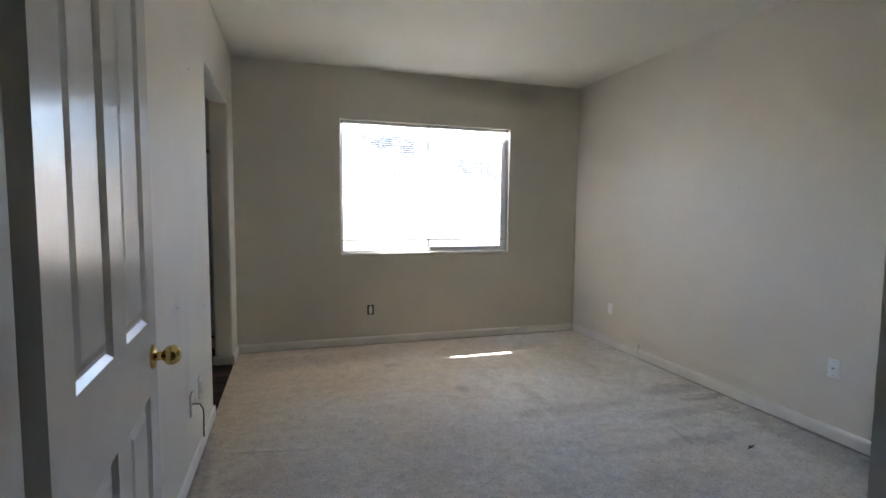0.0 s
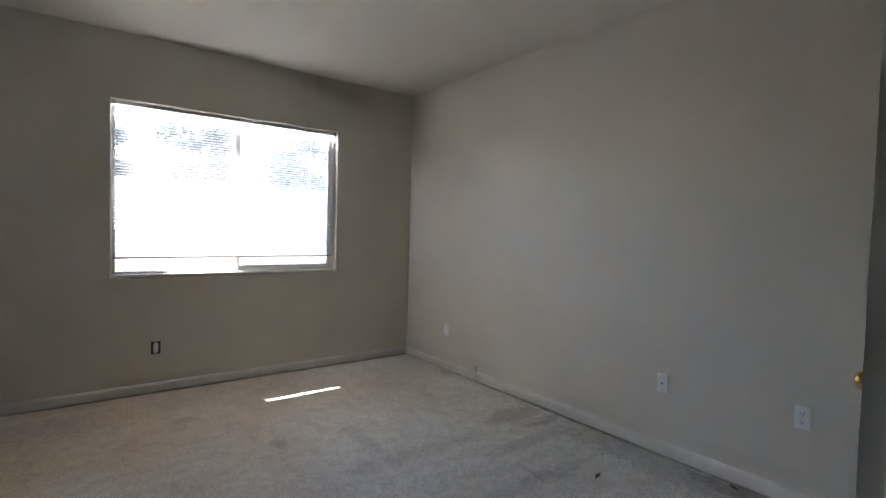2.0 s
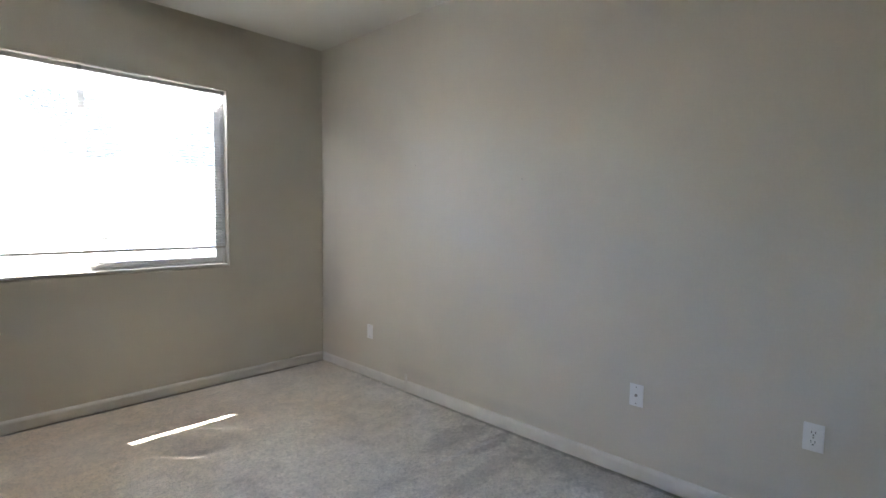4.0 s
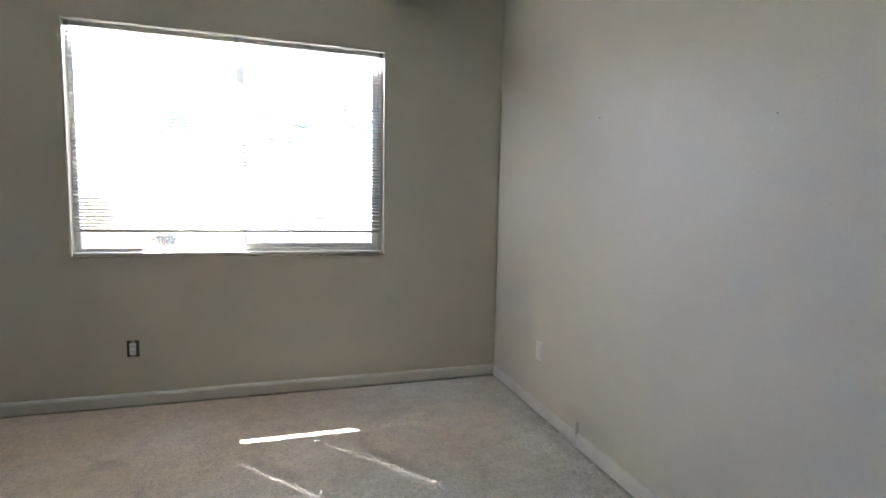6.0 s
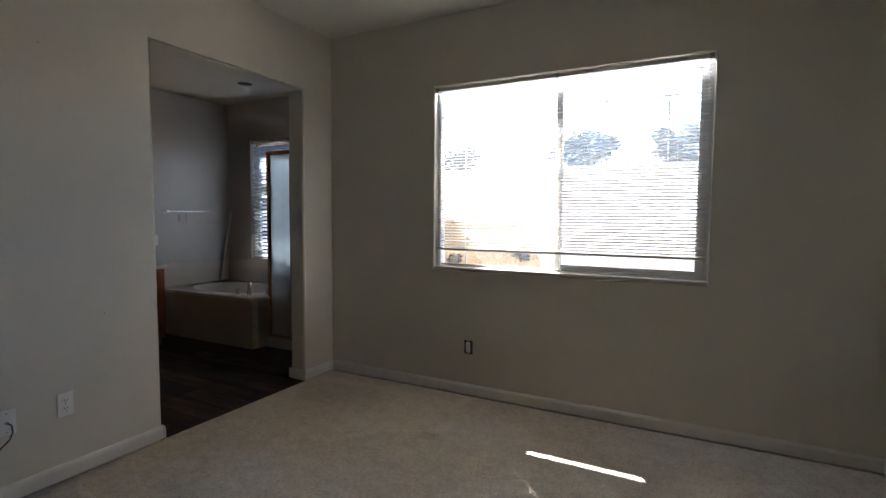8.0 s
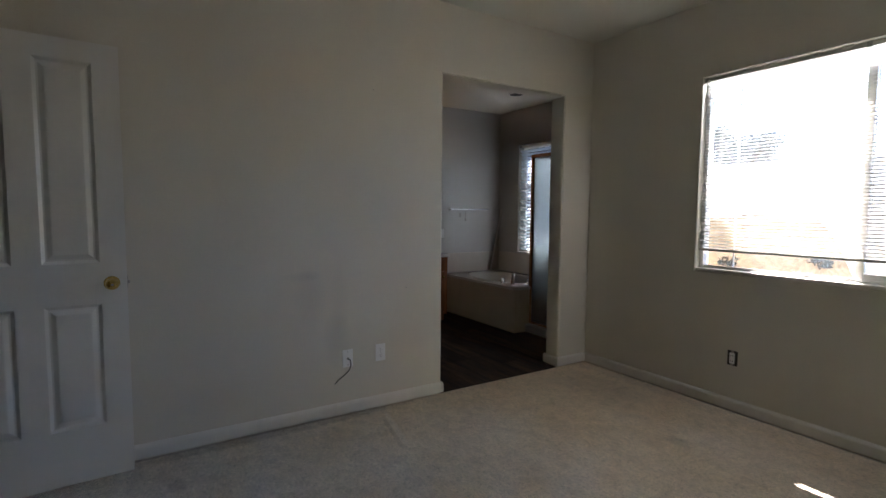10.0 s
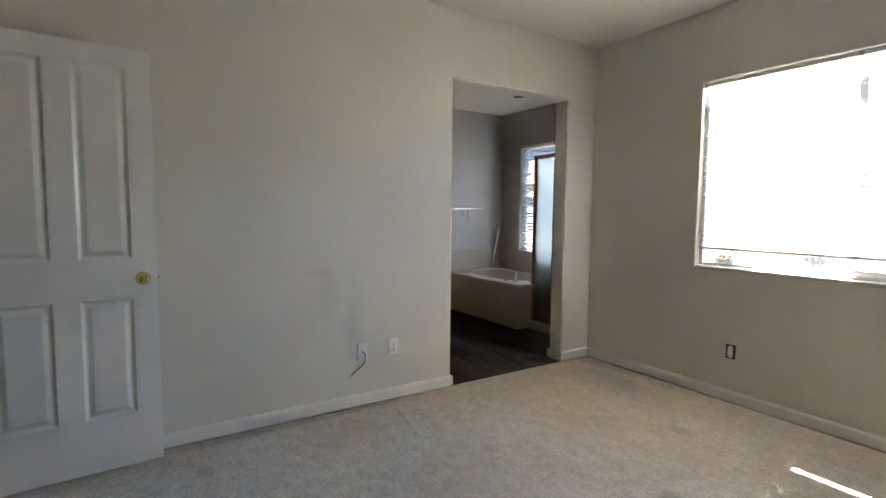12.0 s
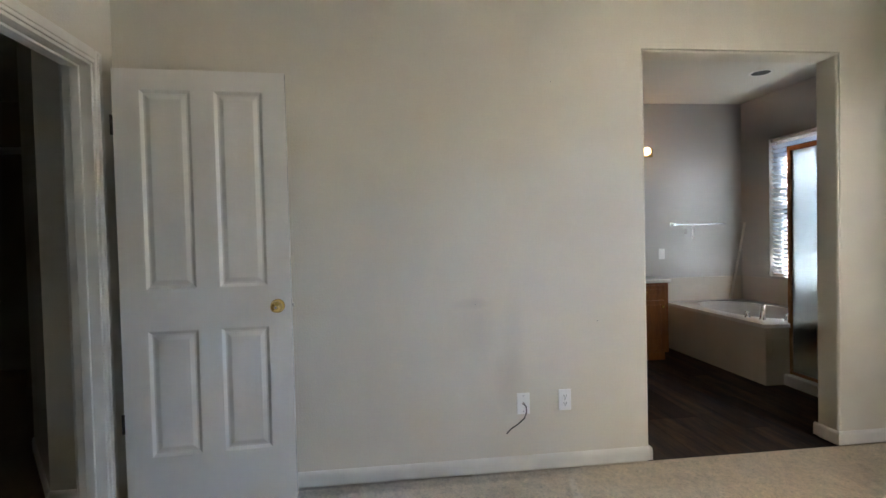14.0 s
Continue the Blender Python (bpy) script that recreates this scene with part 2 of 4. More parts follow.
DARK = material("dark_plastic", (0.03, 0.028, 0.025), 0.5, vary=0.2, scale=30)
VINYL = material("window_vinyl", (0.87, 0.86, 0.84), 0.35, vary=0.04, scale=8)
BLIND = material("blind_paint", (0.86, 0.85, 0.82), 0.4, vary=0.06, scale=6)
BATH_BLIND = material("bath_blind_paint", (0.80, 0.84, 0.88), 0.4, vary=0.06, scale=6)
for slats, share, tone in ((BLIND, 0.62, (0.94, 0.92, 0.89, 1)), (BATH_BLIND, 0.25, (0.74, 0.84, 0.95, 1))):
    n, l = slats.node_tree.nodes, slats.node_tree.links
    through_light, blend = n.new("ShaderNodeBsdfTranslucent"), n.new("ShaderNodeMixShader")
    through_light.inputs["Color"].default_value = tone
    blend.inputs["Fac"].default_value = share
    l.new(n["Principled BSDF"].outputs["BSDF"], blend.inputs[1])
    l.new(through_light.outputs["BSDF"], blend.inputs[2])
    l.new(blend.outputs["Shader"], n["Material Output"].inputs["Surface"])
RAIL = material("blind_rail_paint", (0.62, 0.58, 0.52), 0.4, vary=0.1, scale=6)
# haze mixes a bluish veil into the panes, standing in for glare
GLASS = glass("clear_glass", haze=0.010)
HAZED = glass("hazed_glass", haze=0.07)
# bath panes darkened in place of shade outside that window
DIMMED = glass("dimmed_glass", (0.18, 0.215, 0.27))
SCREEN = material("screen_mesh", (0.52, 0.53, 0.54), 0.6, vary=0.1, scale=4)
WOOD = material("oak_cabinet", (0.36, 0.125, 0.036), 0.4, second=(0.20, 0.066, 0.02), scale=9, fine=0.14, fine_scale=90, stretch=(1, 1, 0.15))
PLANK = material("dark_vinyl_plank", (0.056, 0.030, 0.017), 0.75, second=(0.008, 0.006, 0.005), scale=9, spot=0.52, fine=0.25, fine_scale=70, per_piece=0.55, bump=0.15, bump_scale=80, stretch=(0.22, 1.6, 1))
PLANK.node_tree.nodes["Principled BSDF"].inputs["Specular IOR Level"].default_value = 0.18
TUB = material("tub_acrylic", (0.78, 0.75, 0.70), 0.15, vary=0.04, scale=5)
TUB_SIDE = material("tub_panel", (0.62, 0.53, 0.42), 0.35, vary=0.06, scale=4)
TILE = material("splash_tile", (0.70, 0.64, 0.56), 0.25, vary=0.05, scale=6)
BRONZE = material("bronze_frame", (0.42, 0.20, 0.08), 0.35, 0.8, vary=0.25, scale=20)
EARTH = material("dry_ground", (0.46, 0.36, 0.23), 0.95, second=(0.28, 0.20, 0.11), scale=4, fine=0.3, fine_scale=30, bump=0.8, bump_scale=30)
BARK = material("bark", (0.16, 0.12, 0.09), 0.9, vary=0.4, scale=8, bump=0.8, bump_scale=20)
SHRUB_LEAF = material("shrub_leaf", (0.12, 0.13, 0.12), 0.7, vary=0.4, scale=9)
# leaf green paled and blued to paint in the glare over the trees
LEAF = material("leaf", (0.15, 0.17, 0.17), 0.6, vary=0.4, scale=2)
STUCCO = material("outside_stucco", (0.78, 0.76, 0.72), 0.9, vary=0.08, scale=2, bump=0.5, bump_scale=60)


# ---- building blocks ----
def box(bm, x0, x1, y0, y1, z0, z1, bevel=0.0, steps=1):
    made = bmesh.ops.create_cube(bm, size=1, matrix=Matrix.Translation(((x0 + x1) / 2, (y0 + y1) / 2, (z0 + z1) / 2)) @ Matrix.Diagonal((x1 - x0, y1 - y0, z1 - z0, 1)))
    if bevel:
        edges = list({e for v in made["verts"] for e in v.link_edges})
        bmesh.ops.bevel(bm, geom=edges, offset=bevel, segments=steps, profile=0.5, affect="EDGES")
    return bm


def boxed(x0, x1, y0, y1, z0, z1, bevel=0.0, steps=1):
    return box(bmesh.new(), x0, x1, y0, y1, z0, z1, bevel, steps)


def lathe(bm, profile, m=Matrix(), steps=20):
    """A turned solid round z: profile is rows of (radius, height)."""
    rings = []
    for r, z in profile:
        rings.append([bm.verts.new(m @ Vector((r * math.cos(a), r * math.sin(a), z))) for a in [2 * math.pi * i / steps for i in range(steps)]])
    for a, b in zip(rings, rings[1:]):
        for i in range(steps):
            bm.faces.new((a[i], a[(i + 1) % steps], b[(i + 1) % steps], b[i]))
    bm.faces.new(rings[0][::-1])
    bm.faces.new(rings[-1])
    return bm


def tube(bm, points, radius, steps=8):
    pts = [Vector(p) for p in points]
    rings = []
    for i, p in enumerate(pts):
        d = (pts[min(i + 1, len(pts) - 1)] - pts[max(i - 1, 0)]).normalized()
        q = d.to_track_quat("Z", "Y").to_matrix()
        r = radius[i] if isinstance(radius, (list, tuple)) else radius
        rings.append([bm.verts.new(p + q @ Vector((r * math.cos(a), r * math.sin(a), 0))) for a in [2 * math.pi * k / steps for k in range(steps)]])
    for a, b in zip(rings, rings[1:]):
        for i in range(steps):
            bm.faces.new((a[i], a[(i + 1) % steps], b[(i + 1) % steps], b[i]))
    bm.faces.new(rings[0][::-1])
    bm.faces.new(rings[-1])
    return bm


def finish(bm, name, mat, smooth=False):
    bmesh.ops.recalc_face_normals(bm, faces=bm.faces)
    mesh = bpy.data.meshes.new(name)
    bm.to_mesh(mesh)
    bm.free()
    mesh.materials.append(mat)
    if smooth:
        mesh.shade_smooth()
        mesh.set_sharp_from_angle(angle=radians(35))
    return mesh


def solid(name, bm, mat, label="", category="", kind="", smooth=False, m=None):
    ob = new(name, finish(bm, name, mat, smooth))
    if m is not None:
        ob.matrix_world = m
    return tagged(ob, label, category, "", kind)


def part(name, bm, mat, parent, label="", smooth=False):
    ob = new(name, finish(bm, name, mat, smooth))
    ob.parent = parent
    if label:
        tagged(ob, label)
    return ob


def thing(name, m, label, category, kind="", group=""):
    ob = new(name)
    ob.empty_display_size = 0.1
    ob.matrix_world = m
    return tagged(ob, label, category, group, kind)


def wall(name, along, a0, a1, b0, b1, height, holes=(), mat=None, label="", bottom=0.0, bull=0.0):
    """A wall with thickness along 'x' or 'y' from a0 to a1, between b0 and b1 across; holes are (from, to, sill, head). bull rounds the holes' edges."""
    us = sorted({a0, a1, *[h[0] for h in holes], *[h[1] for h in holes]})
    vs = sorted({bottom, height, *[h[2] for h in holes], *[h[3] for h in holes]})
    bm = bmesh.new()
    for u0, u1 in zip(us, us[1:]):
        for v0, v1 in zip(vs, vs[1:]):
            u, v = (u0 + u1) / 2, (v0 + v1) / 2
            if any(h[0] < u < h[1] and h[2] < v < h[3] for h in holes):
                continue
            if along == "x":
                box(bm, u0, u1, b0, b1, v0, v1)
            else:
                box(bm, b0, b1, u0, u1, v0, v1)
    bmesh.ops.remove_doubles(bm, verts=bm.verts, dist=1e-5)
    bm.verts.index_update()
    seen = {}
    for f in list(bm.faces):
        seen.setdefault(tuple(sorted(v.index for v in f.verts)), []).append(f)
    bmesh.ops.delete(bm, geom=[f for fs in seen.values() if len(fs) > 1 for f in fs], context="FACES_ONLY")
    bmesh.ops.recalc_face_normals(bm, faces=bm.faces)
    bmesh.ops.dissolve_limit(bm, angle_limit=0.01, verts=bm.verts, edges=bm.edges)
    if bull:
        pick = []
        for e in bm.edges:
            p, q = [v.co if along == "x" else Vector((v.co.y, v.co.x, v.co.z)) for v in e.verts]
            for h in holes:
                if all(h[0] - 1e-4 <= c.x <= h[1] + 1e-4 and h[2] - 1e-4 <= c.z <= h[3] + 1e-4 for c in (p, q)) and abs(p.y - q.y) < 1e-4 and not (abs(p.z - bottom) < 1e-4 and abs(q.z - bottom) < 1e-4):
                    pick.append(e)
        bmesh.ops.bevel(bm, geom=list(set(pick)), offset=bull, segments=4, profile=0.5, affect="EDGES")
    return solid(name, bm, mat or WALL, label, "wall", "structure", smooth=bull > 0)


def slab(name, x0, x1, y0, y1, z0, z1, mat, label, category):
    return solid(name, boxed(x0, x1, y0, y1, z0, z1), mat, label, category, "structure")


# ---- the bedroom ----
EAST, NORTH, SOUTH, HIGH = 3.61, 5.0, 0.78, 2.745
DOOR0, DOOR1, HEAD = 0.165, 1.76, 2.1
OPEN0, OPEN1, OPENTOP = 3.50, 4.665, 2.26
WIN = (0.972, 2.772, 0.92, 2.245)
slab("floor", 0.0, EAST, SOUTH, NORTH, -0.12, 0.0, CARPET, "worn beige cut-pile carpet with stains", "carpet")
slab("ceiling", -0.15, EAST + 0.15, SOUTH - 0.12, NORTH + 0.125, HIGH, HIGH + 0.15, CEILING, "off-white textured drywall ceiling", "ceiling")
wall("wall_north", "x", 0.0, EAST, NORTH, NORTH + 0.125, HIGH, [WIN], label="off-white painted drywall wall around the window", bull=0.012)
wall("wall_east", "y", SOUTH - 0.12, NORTH + 0.125, EAST, EAST + 0.15, HIGH, mat=EAST_WALL, label="off-white painted drywall wall with orange-peel texture")
wall("wall_west", "y", SOUTH, 6.16, -0.15, 0.0, HIGH, [(OPEN0, OPEN1, -0.12, OPENTOP)], mat=WEST_WALL, label="off-white painted drywall wall with bathroom opening", bottom=-0.12, bull=0.02)
wall("wall_south", "x", -0.15, EAST, SOUTH - 0.12, SOUTH, HIGH, [(DOOR0, DOOR1, -0.12, HEAD)], label="off-white painted drywall wall around the double door", bottom=-0.12)

# ---- the bathroom shell ----
BW, BN, BH = -2.5, 6.0, 2.66
BWIN = (-2.1, -0.9, 0.79, 2.19)
slab("bath_subfloor", BW, -0.001, 2.2, BN, -0.12, -0.012, DARK, "dark floor base under the planks", "floor")
slab("bath_ceiling", BW - 0.12, -0.15, 2.08, BN + 0.16, BH, BH + 0.15, CEILING, "off-white bathroom ceiling", "ceiling")
wall("wall_bath_west", "y", 2.08, BN + 0.16, BW - 0.12, BW, BH, mat=BATH_WALL, label="pale grey satin painted bathroom wall", bottom=-0.12)
wall("wall_bath_north", "x", BW, -0.15, BN, BN + 0.16, BH, [BWIN], mat=BATH_WALL, label="pale painted bathroom wall with window", bottom=-0.12, bull=0.01)
wall("wall_bath_south", "x", BW, -0.15, 2.08, 2.2, BH, mat=BATH_WALL, label="pale painted bathroom wall", bottom=-0.12)

# ---- the hall ----
slab("hall_floor", -3.0, 2.4, -4.5, SOUTH, -0.12, -0.002, HALL_CARPET, "tan carpet darkened for the dim hall", "carpet")
slab("hall_ceiling", -3.0, 2.4, -4.5, SOUTH - 0.12, 2.5, 2.62, DIM_HALL_PAINT, "hall ceiling in paint darkened for the dim hall", "ceiling")
wall("wall_hall_stub", "y", 0.42, SOUTH - 0.12, -0.15, 0.0, 2.5, label="short painted wall beside the double door", bottom=-0.12, mat=WALL)
wall("wall_hall_west", "y", -4.5, 0.42, -2.1, -1.98, 2.5, [(-2.2, -1.02, -0.12, 2.06)], mat=DIM_HALL_PAINT, label="cream hall wall darkened for the dim hall, with a dark doorway", bottom=-0.12)
# unseen end wall, set far back to keep the hall dim
wall("wall_hall_south", "x", -3.0, 2.4, -4.62, -4.5, 2.5, mat=DIM_HALL_PAINT, label="cream hall wall darkened for the dim hall", bottom=-0.12)
wall("wall_hall_east", "y", -4.5, SOUTH - 0.12, 2.4, 2.52, 2.5, mat=DIM_HALL_PAINT, label="cream hall wall darkened for the dim hall", bottom=-0.12)
wall("wall_hall_north", "x", -3.0, -0.15, 0.42, 0.54, 2.5, mat=DIM_HALL_PAINT, label="cream hall wall darkened for the dim hall", bottom=-0.12)
wall("wall_dark_room", "y", -4.5, 0.42, -3.12, -3.0, 2.5, mat=DIM_HALL_PAINT, label="cream wall darkened for the unlit room", bottom=-0.12)

bm = bmesh.new()
low = [bm.verts.new((x, y, -0.12)) for x, y in ((0.0, 0.419), (-0.75, -0.15), (-0.87, -0.06), (-0.15, 0.419))]
bm.faces.new(low)
for f in bmesh.ops.extrude_face_region(bm, geom=bm.faces[:])["geom"]:
    if isinstance(f, bmesh.types.BMVert):
        f.co.z = 2.5
solid("wall_hall_angled", bm, WALL, "short angled painted wall in the hall", "wall", "structure")
slab("hall_door_trim", -1.98, -1.966, -2.26, -0.96, 2.06, 2.12, TRIM, "white trim over the dark hall doorway", "trim")

# ---- doors ----
def leaf_mesh(width=0.752, height=2.055, thick=0.035):
    """A moulded four-panel leaf: two tall panels over two short ones, on both faces."""
    bm = bmesh.new()
    us = [0, 0.113, 0.330, 0.432, 0.646, width]
    vs = [0, 0.265, 0.85, 1.045, 1.962, height]
    rings = [(0.0, 0.0), (0.006, 0.004), (0.014, 0.0095), (0.022, 0.0095), (0.040, 0.0035), (0.044, 0.003)]
    for y, s in ((0.0, 1), (thick, -1)):
        for i in range(5):
            for j in range(5):
                a, b, c, d = us[i], us[i + 1], vs[j], vs[j + 1]
                if i in (1, 3) and j in (1, 3):
                    loops = [[bm.verts.new(p) for p in ((a + o, y + s * e, c + o), (b - o, y + s * e, c + o), (b - o, y + s * e, d - o), (a + o, y + s * e, d - o))] for o, e in rings]
                    for p, q in zip(loops, loops[1:]):
                        for k in range(4):
                            bm.faces.new((p[k], p[(k + 1) % 4], q[(k + 1) % 4], q[k]))
                    bm.faces.new(loops[-1])
                else:
                    bm.faces.new([bm.verts.new(p) for p in ((a, y, c), (b, y, c), (b, y, d), (a, y, d))])
    for a, b in (((0, 0), (width, 0)), ((width, 0), (width, height)), ((width, height), (0, height)), ((0, height), (0, 0))):
        bm.faces.new([bm.verts.new(p) for p in ((a[0], 0, a[1]), (b[0], 0, b[1]), (b[0], thick, b[1]), (a[0], thick, a[1]))])
    bmesh.ops.remove_doubles(bm, verts=bm.verts, dist=1e-5)
    return bm


KNOB = [(0.0335, 0.0), (0.0335, 0.003), (0.030, 0.007), (0.018, 0.009), (0.0125, 0.013), (0.0115, 0.022), (0.014, 0.027), (0.0205, 0.0315), (0.0255, 0.038), (0.0275, 0.046), (0.0262, 0.054), (0.0225, 0.061), (0.0165, 0.0665), (0.0105, 0.069), (0.0095, 0.0675), (0.002, 0.067)]


def door(name, m, label, hinge_side, latch=True, astragal=False):
    top = thing(name, m, label, "door", "structure")
    part("leaf", leaf_mesh(), DOOR_PAINT, top)
    for y, turn in ((0.0, 90), (0.035, -90)):
        knob = part("knob", lathe(bmesh.new(), KNOB, pose(0.690, y, 0.945, turn)), BRASS, top, "polished brass knob", smooth=True)
        part("keyhole", lathe(bmesh.new(), [(0.006, 0.0), (0.006, 0.0695)], pose(0.690, y, 0.945, turn), 12), STEEL, knob, "small steel lock button")
    for z in (0.43, 1.80):
        b = lathe(bmesh.new(), [(0.0065, z - 0.045), (0.0065, z + 0.045)], Matrix.Translation((-0.006, hinge_side, 0)), 12)
        box(b, -0.004, -0.001, min(hinge_side, 0.0175), max(hinge_side, 0.0175), z - 0.045, z + 0.045)
        part("hinge", b, HINGE, top, "dark tarnished hinge")
    if latch:
        part("latch_plate", boxed(0.7525, 0.7545, 0.006, 0.029, 0.915, 0.975), STEEL, top, "steel latch plate")
        part("latch_bolt", boxed(0.7545, 0.764, 0.011, 0.024, 0.937, 0.953, 0.003), STEEL, top, "steel latch bolt")
    if astragal:
        b = boxed(0.7525, 0.764, -0.004, 0.039, 0.0, 2.055, 0.003)
        box(b, 0.737, 0.7525, 0.0355, 0.043, 0.0, 2.055, 0.002)
        part("astragal", b, TRIM, top, "white painted edge strip")
    return top


door("door_1", pose(0.178, 0.862, 0.018, 0, 0, 93.4), "white four-panel door leaf standing open at the wall", 0.0)
door("door_2", pose(1.753, 0.783, 0.018, 0, 0, 7.4), "white four-panel door leaf folded back to the wall", 0.035, False, True)


def frame_lining():
    t, y0, y1 = 0.019, SOUTH - 0.122, SOUTH + 0.002
    top = thing("door_frame", pose(0, 0, 0), "white painted frame of the double door", "door frame", "structure")
    for x in (DOOR0, DOOR1 - t):
        part("jamb", boxed(x, x + t, y0, y1, 0, HEAD, 0.0015), TRIM, top)
    part("head", boxed(DOOR0 + t, DOOR1 - t, y0, y1, HEAD - t, HEAD, 0.0015), TRIM, top)
    s0, s1 = SOUTH - 0.085, SOUTH - 0.045
    for x in (DOOR0 + t, DOOR1 - t - 0.011):
        part("stop", boxed(x, x + 0.011, s0, s1, 0, HEAD - t, 0.002), TRIM, top)
    part("stop", boxed(DOOR0 + t + 0.011, DOOR1 - t - 0.011, s0, s1, HEAD - t - 0.011, HEAD - t, 0.002), TRIM, top)
    w = 0.058
    for yb, yf, sign in ((SOUTH, SOUTH + 0.014, 1), (SOUTH - 0.134, SOUTH - 0.12, -1)):
        for x0, x1 in ((DOOR0 - w + 0.006, DOOR0 + 0.006), (DOOR1 - 0.006, DOOR1 + w - 0.006)):
            b = boxed(x0, x1, yb, yf, 0, HEAD + w, 0.004, 2)
            box(b, x0 + 0.012, x1 - 0.018, min(yb, yb + sign * 0.018), max(yf, yf + sign * 0.004), 0.001, HEAD + w - 0.012, 0.003)
            part("casing", b, TRIM, top)
        b = boxed(DOOR0 + 0.006, DOOR1 - 0.006, yb, yf, HEAD - 0.006, HEAD + w, 0.004, 2)
        box(b, DOOR0 + 0.007, DOOR1 - 0.007, yb, yf + (0.004 if sign > 0 else 0), HEAD + 0.01, HEAD + w - 0.012, 0.003)
        part("casing", b, TRIM, top)


frame_lining()


# ---- baseboards ----
def baseboard(a, b, inward, high=0.085, thick=0.012, label="white painted baseboard"):
    """A board with a rounded top from a to b along the floor; inward is the way it stands off the wall."""
    a, b, n = Vector((*a, 0)), Vector((*b, 0)), Vector((*inward, 0))
    profile = [(0, 0.010), (thick, 0.010), (thick, high - 0.022), (thick * 0.85, high - 0.012), (thick * 0.5, high - 0.003), (thick * 0.2, high), (0, high)]
    bm = bmesh.new()
    ends = [[bm.verts.new(p + n * o + Vector((0, 0, z))) for o, z in profile] for p in (a, b)]
    k = len(profile)
    for i in range(k):
        bm.faces.new((ends[0][i], ends[0][(i + 1) % k], ends[1][(i + 1) % k], ends[1][i]))
    bm.faces.new(ends[0])
    bm.faces.new(ends[1][::-1])
    return solid("baseboard", bm, TRIM, label, "baseboard", "structure")


baseboard((0.0, NORTH), (EAST, NORTH), (0, -1))
baseboard((EAST, SOUTH), (EAST, 3.865), (-1, 0), 0.088, 0.014)
baseboard((EAST, 3.866), (EAST, NORTH - 0.012), (-1, 0), 0.08, 0.007, "thin dirty white baseboard with a gap below")
baseboard((0, SOUTH), (0, OPEN0 - 0.002), (1, 0))
baseboard((0, OPEN1 + 0.002), (0, NORTH - 0.012), (1, 0))
baseboard((0.012, OPEN1), (-0.162, OPEN1), (0, -1))
baseboard((0.012, OPEN0), (-0.162, OPEN0), (0, 1))
baseboard((DOOR1 + 0.053, SOUTH), (EAST - 0.014, SOUTH), (0, 1))
baseboard((0, 0.42), (0, SOUTH - 0.136), (1, 0))
baseboard((0, 0.419), (-0.75, -0.15), (0.605, -0.796))
solid("baseboard_end_block", boxed(EAST - 0.019, EAST, 3.852, 3.872, 0.0, 0.135, 0.004), TRIM, "white painted upright end block at the baseboard joint", "baseboard", "structure")


# ---- windows and blinds ----
def bar(top, name, x0, x1, y0, y1, z0, z1, mat=None, bevel=0.003, label=""):
    return part(name, boxed(x0, x1, y0, y1, z0, z1, bevel), mat or VINYL, top, label)


